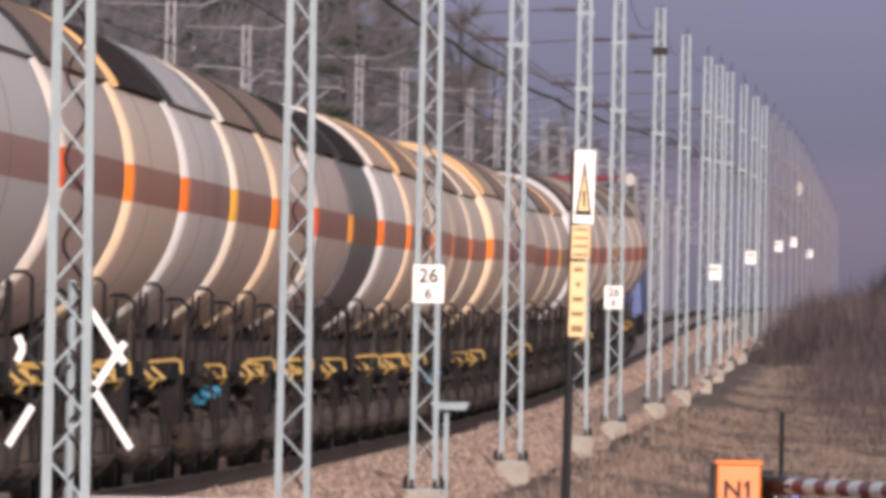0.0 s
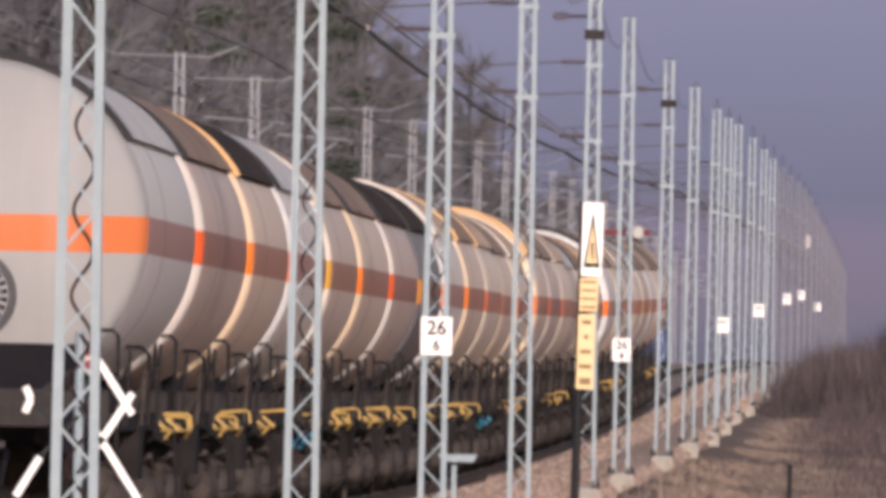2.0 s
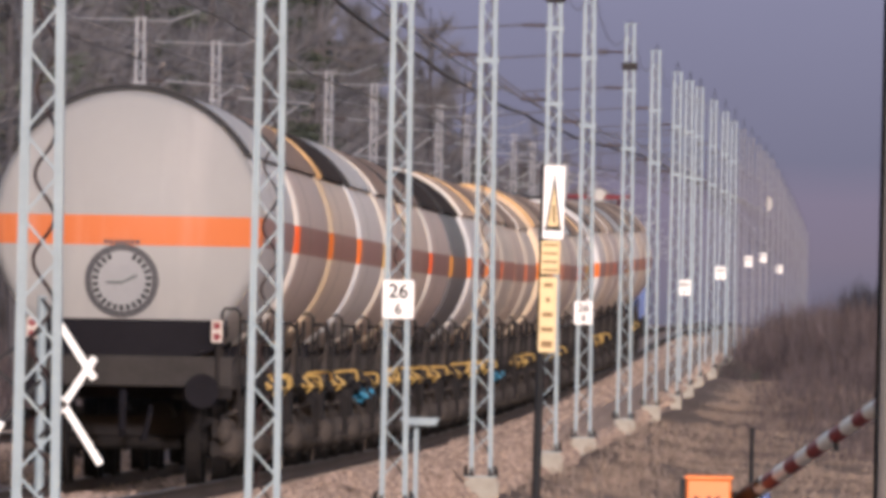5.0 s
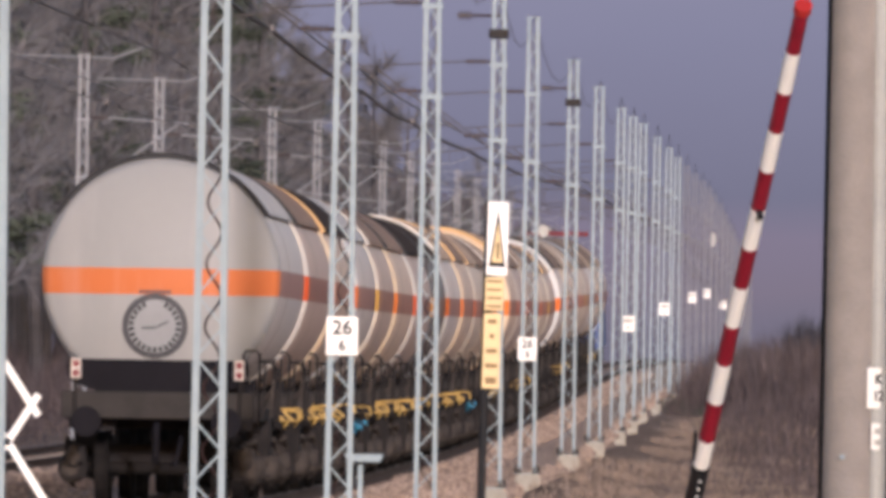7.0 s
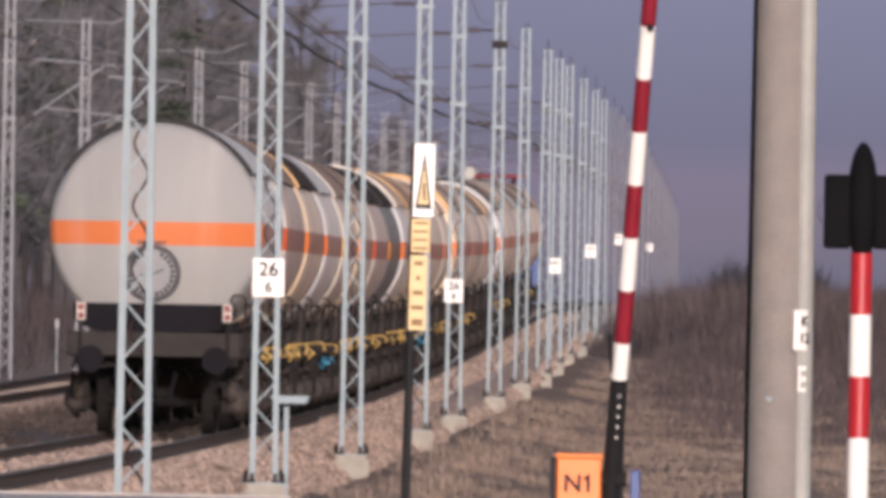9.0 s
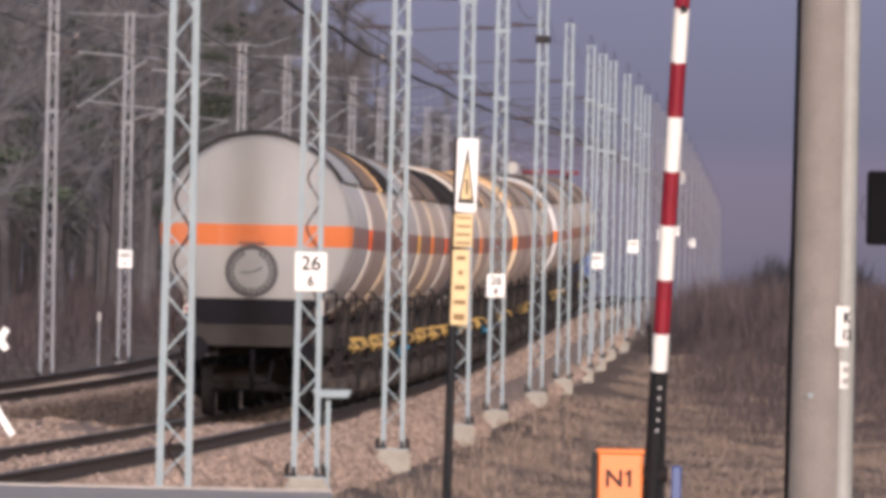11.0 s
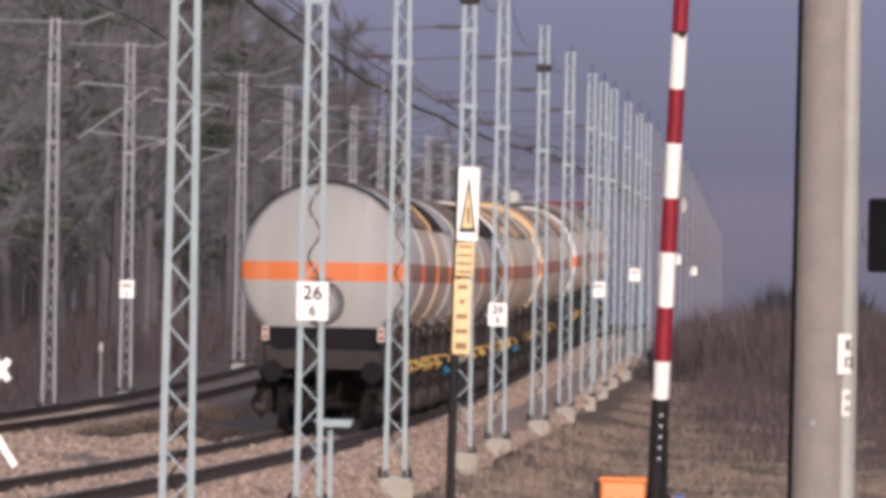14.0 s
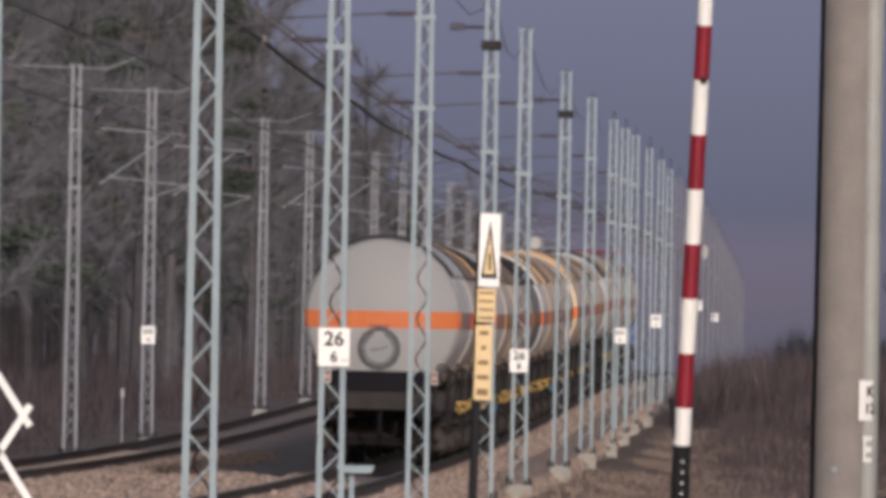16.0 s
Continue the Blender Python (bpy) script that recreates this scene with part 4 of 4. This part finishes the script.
ARM_ROWS = [(0.0, 0.0), (3.7, 0.0), (4.3, 1.5), (4.9, 7), (5.5, 15.5), (6.0, 24.4), (6.5, 33.6), (7.0, 43.6), (7.5, 53.7), (8.0, 61.3), (8.5, 68), (9.0, 72),
            (9.7, 75), (11.8, 79.5), (12.5, 80), (14.0, 80), (16.0, 80)]


def concrete_pole():
    d = 137.0
    x = 2.641
    p = tagged(new("concrete_pole"), "round spun-concrete pole with small white number plates", "pole")
    p.matrix_basis = pose(x, d, -0.2, 0, 0.0, 0)
    bm = bmesh.new()
    rod(bm, (0, 0, 0), (0, 0, 9.5), 0.172, 40, 0.122)
    part("shaft", bm, CONCRETE_POLE, p, smooth=True)
    for z in (2.62, 5.1):
        bm = bmesh.new()
        rod(bm, (0, 0, z), (0, 0, z + 0.006), 0.161, 40)
        part("seam", bm, CONCRETE_POLE, p, smooth=True)
    bm = bmesh.new()
    rod(bm, (0.132, -0.085, 0.0), (0.1, -0.06, 9.2), 0.056, 16)
    part("conduit", bm, PALE_PLASTIC, p, "pale grey cable conduit", smooth=True)
    # black strip paints the shade on the pole's left edge
    bm = bmesh.new()
    rod(bm, (-0.165, -0.03, 0.0), (-0.118, -0.02, 9.2), 0.022, 10)
    part("strip", bm, MATT_BLACK, p, "black strip painting the pole's shaded left edge", smooth=True)
    rot = 42
    for z, w, h, lab in ((2.32, 0.105, 0.215, "K 12"), (2.06, 0.06, 0.14, "")):
        q = pose(0, 0, z, 0, 0, rot)
        bm = bmesh.new()
        n = 6
        vs = [[bm.verts.new((0.196 * math.sin(a), -0.196 * math.cos(a), zz)) for a in np.linspace(-w / 0.3, w / 0.3, n)] for zz in (-h / 2, h / 2)]
        for i in range(n - 1):
            bm.faces.new((vs[0][i], vs[0][i + 1], vs[1][i + 1], vs[1][i]))
        o = part("number_plate", bm, WHITE, p, "small white plate")
        o.matrix_basis = q
        if lab:
            for i, ln in enumerate(lab.split()):
                text(ln, 0.075, pose(0, -0.2, 0.045 - 0.09 * i, 90), BLACK, o)
        else:
            for k in range(2):
                bm = bmesh.new()
                box(bm, (0, -0.198, 0.03 - 0.06 * k), (0.04, 0.004, 0.03))
                part("marking", bm, LIGHT_MARK, o)
    bm = bmesh.new()
    rod(bm, (-0.05, -0.14, 1.95), (-0.055, -0.19, 1.95), 0.014, 10)
    part("bolt", bm, STEEL, p)


concrete_pole()


def crossing_signal():
    d = 125.0
    x = 2.805
    p = tagged(new("crossing_signal"), "level-crossing light signal on a red and white post", "signal")
    p.matrix_basis = pose(x, d, 0.07)
    for k in range(8):
        bm = bmesh.new()
        rod(bm, (0, 0, 0.02 + 0.3 * k), (0, 0, 0.02 + 0.3 * (k + 1)), 0.053, 18)
        part("post_band", bm, RED if k % 2 else WHITE, p, smooth=True)
    bm = bmesh.new()
    bmesh.ops.create_uvsphere(bm, u_segments=20, v_segments=14, radius=1, matrix=pose(0, 0, 2.66) @ Matrix.Diagonal((0.077, 0.09, 0.3, 1)))
    part("backboard", bm, MATT_BLACK, p, "rounded black backboard", smooth=True)
    for s in (-1, 1):
        bm = bmesh.new()
        box(bm, (s * 0.12, 0.05, 2.62), (0.13, 0.2, 0.36))
        bevel(bm, 0.012, 1)
        part("lamp_housing", bm, MATT_BLACK, p)
        bm = bmesh.new()
        rod(bm, (s * 0.12, 0.15, 2.62), (s * 0.12, 0.34, 2.62), 0.09, 18, caps=False)
        part("hood", bm, MATT_BLACK, p)


crossing_signal()


def crossing_cross():
    """Double warning cross for several tracks, its boards placed to fit the camera's view."""
    d = 188.0
    x = -2.719
    p = tagged(new("warning_cross"), "white double warning cross of the level crossing", "sign")
    p.matrix_basis = pose(x, d, 0.3, 0, 0, 0)
    bm = bmesh.new()
    rod(bm, (0, 0.05, -0.6), (0, 0.05, 2.163), 0.035, 12)
    part("post", bm, STEEL, p)
    for a, b, y in (((0.128, 1.964), (0.393, 1.560), 0), ((0.393, 1.717), (0.112, 1.274), -0.015), ((0.128, 1.436), (0.450, 0.936), -0.015), ((-0.393, 1.750), (-0.351, 1.659), 0), ((-0.351, 1.659), (-0.393, 1.560), -0.015), ((-0.450, 0.944), (-0.277, 1.237), 0)):
        bm = bmesh.new()
        bar(bm, (a[0], y, a[1]), (b[0], y, b[1]), 0.054, 0.012)
        bevel(bm, 0.004)
        part("board", bm, WHITE, p)
    for a, b in (((0.145, 1.931), (0.000, 2.142)), ((0.120, 1.287), (0.000, 1.122)), ((0.145, 1.403), (0.000, 1.609)), ((0.000, 1.915), (-0.359, 1.659)), ((0.000, 1.336), (-0.359, 1.650)), ((0.000, 1.543), (-0.285, 1.229))):
        bm = bmesh.new()
        bar(bm, (a[0], 0.02, a[1]), (b[0], 0.02, b[1]), 0.03, 0.012)
        part("stay", bm, BLACK, p, "dark backing stay")


crossing_cross()


def warning_post():
    """Warning boards on a dark post, built narrow to fit the camera's view."""
    d = 170.0
    x = 0.897
    p = tagged(new("warning_sign"), "tall white and yellow warning boards on a dark leaning post", "sign")
    p.matrix_basis = pose(x - 0.02, d, 0.3, 0, 0.75, 0)
    bm = bmesh.new()
    rod(bm, (-0.06, 0.04, -0.4), (-0.06, 0.04, 3.042), 0.03, 14)
    part("post", bm, BLACK, p)
    z1, z2 = 2.553, 3.039
    bm = bmesh.new()
    box(bm, (0, 0, (z1 + z2) / 2), (0.14, 0.016, z2 - z1))
    bevel(bm, 0.004)
    bd = part("board", bm, WHITE, p, "white board with a black-edged triangle")
    # triangle: black outline, yellow field
    for nm, w, a, b, lift, mt in (("triangle", 0.055, z1 + 0.055, z2 - 0.045, 0.010, BLACK), ("triangle", 0.036, z1 + 0.085, z2 - 0.13, 0.013, SIGN_YELLOW)):
        bm = bmesh.new()
        f = [bm.verts.new(v) for v in ((-w, -lift, a), (w, -lift, a), (0, -lift, b))]
        bm.faces.new(f)
        part(nm, bm, mt, bd)
    bm = bmesh.new()
    bar(bm, (0.004, -0.015, z1 + 0.11), (0.0, -0.015, z1 + 0.22), 0.014, 0.003)
    part("triangle", bm, BLACK, bd)
    for za, zb, rowsy in ((2.314, 2.546, 4), (1.798, 2.306, 5)):
        bm = bmesh.new()
        box(bm, (-0.012 if rowsy == 4 else -0.02, 0, (za + zb) / 2), (0.125 if rowsy == 4 else 0.115, 0.016, zb - za - 0.01))
        bevel(bm, 0.004)
        yb_ = part("board", bm, SIGN_YELLOW, p, "faded yellow board with small black marks")
        for k in range(rowsy):
            zq = zb - (zb - za) * (k + 0.6) / (rowsy + 0.2)
            bm = bmesh.new()
            if rowsy == 4:
                box(bm, (-0.012, -0.011, zq), (0.095, 0.004, 0.016))
            else:
                box(bm, (-0.02, -0.011, zq), ((0.06, 0.03, 0.07, 0.08, 0.075)[k], 0.004, 0.03 if k < 4 else 0.045))
            part("marking", bm, OCHRE, yb_)


warning_post()


def trackside_stand():
    p = at(MASTS + 0.27, 316.7, FOOT - 0.1)
    o = tagged(new("trackside_stand"), "pale grey slab on a leg beside a mast", "trackside stand")
    o.matrix_basis = pose(*p, 0, 0, YAW)
    bm = bmesh.new()
    box(bm, (0, 0, 1.13), (0.5, 0.5, 0.1))
    for v in bm.verts:
        if v.co.z < 1.1:
            v.co.x *= 0.8
    bevel(bm, 0.01)
    part("slab", bm, STEEL, o)
    bm = bmesh.new()
    box(bm, (-0.04, 0, 0.4), (0.06, 0.06, 1.4))
    part("leg", bm, STEEL, o)


trackside_stand()


def small_posts():
    d = 200.0
    o = tagged(new("marker_post"), "thin dark marker post in the grass", "post")
    o.matrix_basis = pose(2.646, d, 0.2)
    bm = bmesh.new()
    rod(bm, (0, 0, -0.3), (0, 0, 1.35), 0.02, 10)
    rod(bm, (0, 0, 1.35), (0, 0, 1.37), 0.024, 10)
    part("post", bm, BLACK, o)
    d = 190.0
    o = tagged(new("marker_stake"), "short blue painted stake in the grass", "stake")
    o.matrix_basis = pose(2.618, d, 0.2)
    bm = bmesh.new()
    box(bm, (0, 0, 0.36), (0.075, 0.05, 1.1))
    bevel(bm, 0.01)
    part("stake", bm, BLUE, o)


small_posts()


def reflector_stake():
    d, u = 750.0, -20.4
    o = tagged(new("marker_stake"), "thin grey stake with a pale top at the wood's edge", "stake")
    o.matrix_basis = pose(u + LEAN * d, d, ground_z(u, d))
    bm = bmesh.new()
    box(bm, (0, 0, 0.65), (0.05, 0.05, 1.5))
    part("stake", bm, STEEL_OLD, o)
    bm = bmesh.new()
    box(bm, (0, -0.01, 1.5), (0.11, 0.07, 0.26))
    bevel(bm, 0.01)
    part("top", bm, LIGHT_MARK, o, "pale top")


reflector_stake()


# ---- trees and scrub ----
def bare_tree(seed, h, pine=False):
    rnd = random.Random(seed)
    t = tagged(new("pine_tree" if pine else "bare_tree"), "tall dark green pine at the wood's edge" if pine else "tall leafless grey-brown tree at the wood's edge", "tree", "trees of the wood")
    bm, tw = bmesh.new(), bmesh.new()
    top = Vector((rnd.uniform(-.6, .6), rnd.uniform(-.6, .6), h))
    trunk = [Vector((0, 0, -0.5)), top * 0.35 + Vector((rnd.uniform(-.2, .2), 0, 0)), top * 0.7, top]
    rr = [0.24, 0.19, 0.11, 0.03]
    for a, b, r1, r2 in zip(trunk, trunk[1:], rr, rr[1:]):
        rod(bm, a, b, r1, 7, r2, caps=False)

    def twig(p, v, size):
        v = v.normalized() * size
        s = v.cross(Vector((rnd.uniform(-1, 1), rnd.uniform(-1, 1), rnd.uniform(-1, 1)))).normalized() * size * rnd.uniform(0.012, 0.026)
        tw.faces.new([tw.verts.new(q) for q in (p - s, p + s, p + v)])

    def clump(p, size):
        for _ in range(16):
            v = Vector((rnd.gauss(0, 1), rnd.gauss(0, 1), rnd.gauss(0, 0.5))) * size * 0.5
            s = Vector((rnd.gauss(0, 1), rnd.gauss(0, 1), rnd.gauss(0, 0.6))).normalized() * size * 0.34
            u = v.cross(s).normalized() * size * 0.08
            tw.faces.new([tw.verts.new(q) for q in (p + v - s, p + v + u, p + v + s, p + v - u)])

    n = 30 if not pine else 44
    for i in range(n):
        f = rnd.uniform(0.12 if not pine else 0.25, 0.98)
        p = Vector(np.array([np.interp(f, [0, .35, .7, 1], [q[k] for q in trunk]) for k in range(3)]))
        an = rnd.uniform(0, 2 * math.pi)
        ln = h * (0.30 * (1 - f) + 0.06) * rnd.uniform(0.6, 1.1) * (0.75 if pine else 1)
        up = rnd.uniform(0.35, 1.0) if not pine else rnd.uniform(-0.2, 0.3)
        v = Vector((math.cos(an), math.sin(an), up)).normalized() * ln
        mid = p + v * 0.5 + Vector((0, 0, ln * 0.05))
        end = p + v + Vector((0, 0, ln * (0.16 if not pine else -0.05)))
        rod(bm, p, mid, 0.05 * (1.2 - f), 4, 0.03, caps=False)
        rod(bm, mid, end, 0.03, 4, 0.01, caps=False)
        for k in range(60 if not pine else 14):
            g = rnd.uniform(0.25, 1.0)
            q = p + (mid - p) * min(1, g * 2) if g < 0.5 else mid + (end - mid) * (2 * g - 1)
            if pine:
                clump(q, rnd.uniform(0.35, 0.75))
            else:
                w = v.normalized() + Vector((rnd.gauss(0, .6), rnd.gauss(0, .6), rnd.gauss(0.2, .5)))
                tip = q + w.normalized() * rnd.uniform(0.6, 1.3)
                twig(q, w, rnd.uniform(0.9, 1.9))
                twig(tip - w.normalized() * 0.3, w + Vector((rnd.gauss(0, .6), rnd.gauss(0, .6), rnd.gauss(0, .6))), rnd.uniform(0.5, 1.1))
    part("trunk", bm, BARK, t)
    part("crown", tw, NEEDLES if pine else TWIGS, t)
    return t


protos = [bare_tree(11, 21), bare_tree(12, 23), bare_tree(13, 18), bare_tree(14, 20), bare_tree(21, 19, True), bare_tree(22, 22, True)]
used = set()
rnd = random.Random(5)
spots = []
for row in range(9):
    d = 480 + 13 * row
    while d < 2300:
        u = -27 - 3.6 * row + rnd.uniform(-2, 2)
        spots.append((u, d + rnd.uniform(-7, 7), row))
        d += (26 + 4 * row) * (1 + max(0, d - 1300) / 2500)
for u, d, row in spots:
    pine = rnd.random() < (0.28 if d < 1100 else 0.18)
    k = rnd.choice((4, 5)) if pine else rnd.randrange(4)
    s = rnd.uniform(0.85, 1.12) * float(np.interp(d, [900, 1700], [1, 0.7]))
    p = (u + LEAN * d, d, ground_z(u, d) - 0.1)
    m = pose(*p, rnd.uniform(-2, 2), rnd.uniform(-2, 2), rnd.uniform(0, 360))
    if k not in used:
        used.add(k)
        protos[k].matrix_basis = m
    else:
        o = copy_thing(protos[k], m)
        o.scale = (s, s, s)


def scrub_mass(name, label, count, area, hmax, seed, material, fat=1.0):
    """A mass of thin dry stems and twigs standing on the ground."""
    rn = random.Random(seed)
    verts, faces = [], []
    for _ in range(count):
        u, d, hh = area(rn)
        z = ground_z(u, d)
        c = Vector((u + LEAN * d, d, z - 0.1))
        hh *= hmax
        for k in range(14):
            a = rn.uniform(0, 6.283)
            tilt = rn.uniform(0.1, 0.75)
            b = c + Vector((rn.uniform(-.35, .35), rn.uniform(-.35, .35), hh * rn.uniform(0, .45)))
            v = Vector((math.cos(a) * tilt, math.sin(a) * tilt, 1)).normalized() * hh * rn.uniform(0.4, 0.75)
            s = Vector((math.cos(a + 1.57), math.sin(a + 1.57), 0)) * (0.012 + 0.014 * hh) * fat
            i = len(verts)
            verts += [b - s, b + s, b + v]
            faces.append((i, i + 1, i + 2))
    me = bpy.data.meshes.new(name)
    me.from_pydata([tuple(v) for v in verts], [], faces)
    me.materials.append(material)
    return tagged(new(name, me), label, "scrub", kind="stuff")


def bank(rn):
    d = 560 + 900 * rn.random() ** 1.4
    u = rn.uniform(-4.2, 14)
    return u, d, rn.uniform(0.35, 1.0) * float(np.interp(d, [560, 700, 900], [0.25, 0.6, 1.0])) * float(np.interp(u, [-4.2, -2.5, 0], [0.3, 0.7, 1]))


def verge(rn):
    d = 190 + 680 * rn.random() ** 1.1
    u = rn.uniform(-5.1, 6)
    return u, d, rn.uniform(0.4, 1.0)


def tufts(rn):
    d = 300 + 330 * rn.random()
    return rn.uniform(-5.7, -4.6), d, rn.uniform(0.5, 1.0)


def understorey(rn):
    d = 560 + 1100 * rn.random()
    return rn.uniform(-36, -21), d, rn.uniform(0.3, 1.0)


scrub_mass("bank_scrub", "brown leafless scrub on the bank beside the line", 5200, bank, 2.4, 31, SCRUB, 0.5)
scrub_mass("verge_grass", "long dry grass on the slope below the masts", 21000, verge, 0.26, 32, BLADES)
scrub_mass("mast_tufts", "darker weeds round the foot of the masts", 260, tufts, 0.4, 33, BLADES)
def hedge(rn):
    u, d = rn.uniform(-5.3, 9), rn.uniform(890, 1120)
    return u, d, rn.uniform(0.45, 1.0) * float(np.interp(u, [-5.3, -4.2, 2, 9], [0.65, 1, 1, 0.75]))


scrub_mass("bank_bushes", "tall brown leafless bushes on top of the bank", 3000, hedge, 3.0, 39, SCRUB, 0.45)


def crest(rn):
    return rn.uniform(-5.75, -4.5), 860 + 800 * rn.random(), rn.uniform(0.35, 0.9)


scrub_mass("crest_weeds", "brown weeds and low scrub hiding the far mast feet", 900, crest, 0.95, 38, SCRUB, 0.5)


def low_bush(rn):
    return rn.uniform(-5.5, -4.6), rn.uniform(880, 940), rn.uniform(0.35, 0.8)


scrub_mass("low_bush", "small dark evergreen bushes beside the mast feet", 60, low_bush, 1.1, 36, NEEDLES)
scrub_mass("undergrowth", "brown undergrowth at the foot of the wood", 4500, understorey, 2.0, 34, SCRUB, 0.5)


def thicket(rn):
    d = rn.uniform(1380, 1480)
    return rn.uniform(-2.2, 3.5), d, rn.uniform(0.5, 1.0)


scrub_mass("thicket", "dense dark bushes beyond the bank", 560, thicket, 4.2, 35, DARK_SCRUB)


# ---- sleepers ----
def sleepers(c, d0, n):
    base = tagged(new("sleeper_row"), "grey concrete sleepers bedded in the ballast", "sleepers", kind="structure")
    bm = bmesh.new()
    box(bm, (0, 0, -0.245), (2.5, 0.26, 0.14))
    for v in bm.verts:
        if v.co.z > -0.2:
            v.co.y *= 0.8
    me = mesh_of("sleeper", bm, SLEEPER)
    for i in range(n):
        p = at(c, d0 + 0.62 * i)
        share("sleeper", me, base, pose(p.x, p.y, p.z, 0, 0, YAW))


sleepers(TRACK, 215, 290)
sleepers(TRACK_B, 400, 290)


def loose_stones():
    """Coarse stones lying on the near shoulder of the bed."""
    rn = random.Random(9)
    verts, faces = [], []
    for _ in range(58000):
        q = rn.random()
        if q < 0.45:
            d, u, c0 = 222 + 240 * rn.random(), rn.uniform(TRACK + 1.0, TRACK + 2.45), TRACK
        elif q < 0.75:
            d, u, c0 = 240 + 260 * rn.random(), rn.uniform(TRACK - 3.3, TRACK - 0.9), TRACK
        else:
            d, u, c0 = 330 + 260 * rn.random(), rn.uniform(TRACK_B + 0.9, TRACK_B + 3.35), TRACK_B
        r = rn.uniform(0.028, 0.06)
        if rn.random() < 0.28:
            d, u, c0, r = 440 + 520 * rn.random(), rn.uniform(TRACK + 0.95, TRACK + 2.45), TRACK, rn.uniform(0.05, 0.085)
        h = bed_z(c0, u, d) + 0.01
        if rn.random() < 0.16:
            d, u, h = 222 + 230 * rn.random(), TRACK + rn.uniform(-0.62, 0.62), -0.165
        c = at(u, d, h)
        i = len(verts)
        ps = [Vector((1, 0, 0)), Vector((-1, 0, 0)), Vector((0, 1, 0)), Vector((0, -1, 0)), Vector((0, 0, 1)), Vector((0, 0, -1))]
        q = Euler((rn.uniform(0, 3), rn.uniform(0, 3), rn.uniform(0, 3))).to_matrix()
        verts += [tuple(c + q @ (p * r * rn.uniform(0.7, 1.3))) for p in ps]
        for a, b, e in ((0, 2, 4), (2, 1, 4), (1, 3, 4), (3, 0, 4), (2, 0, 5), (1, 2, 5), (3, 1, 5), (0, 3, 5)):
            faces.append((i + a, i + b, i + e))
    me = bpy.data.meshes.new("loose_stones")
    me.from_pydata(verts, [], faces)
    me.materials.append(STONES)
    tagged(new("loose_stones", me), "loose pinkish ballast stones on the track shoulder", "ballast", kind="stuff")


loose_stones()


# ---- movement ----
def motions():
    for ob, d in wagons + [(loco, LOCO_D)]:
        rows = []
        for t in (0, 2, 3.5, 5, 7, 9, 10.5, 12.5, 14, 16):
            p, q = at(TRACK, d + gone(t)), at(TRACK, d + gone(t) + 14)
            rows.append((t, pose(p.x, p.y, p.z, math.degrees(math.atan2(q.z - p.z, 14)), 0, YAW)))
        walk(ob, rows)
    # rolling wheels of the last wagons
    for ob, d in wagons[:3]:
        for o in ob.children:
            if o.name.startswith("wheelset"):
                x, y, z = o.location
                walk(o, [(k / 30, pose(x, y, z, -(math.degrees(gone(k / 30) / 0.46) % 360))) for k in range(0, 481)])
    tilt = pose(0, 0, 0, 0, 0, ARM_HEAD)
    walk(ARM, [(t, Matrix.Translation((0, 0, 0.98)) @ tilt @ pose(0, 0, 0, 0, -a, 0)) for t, a in ARM_ROWS])


motions()
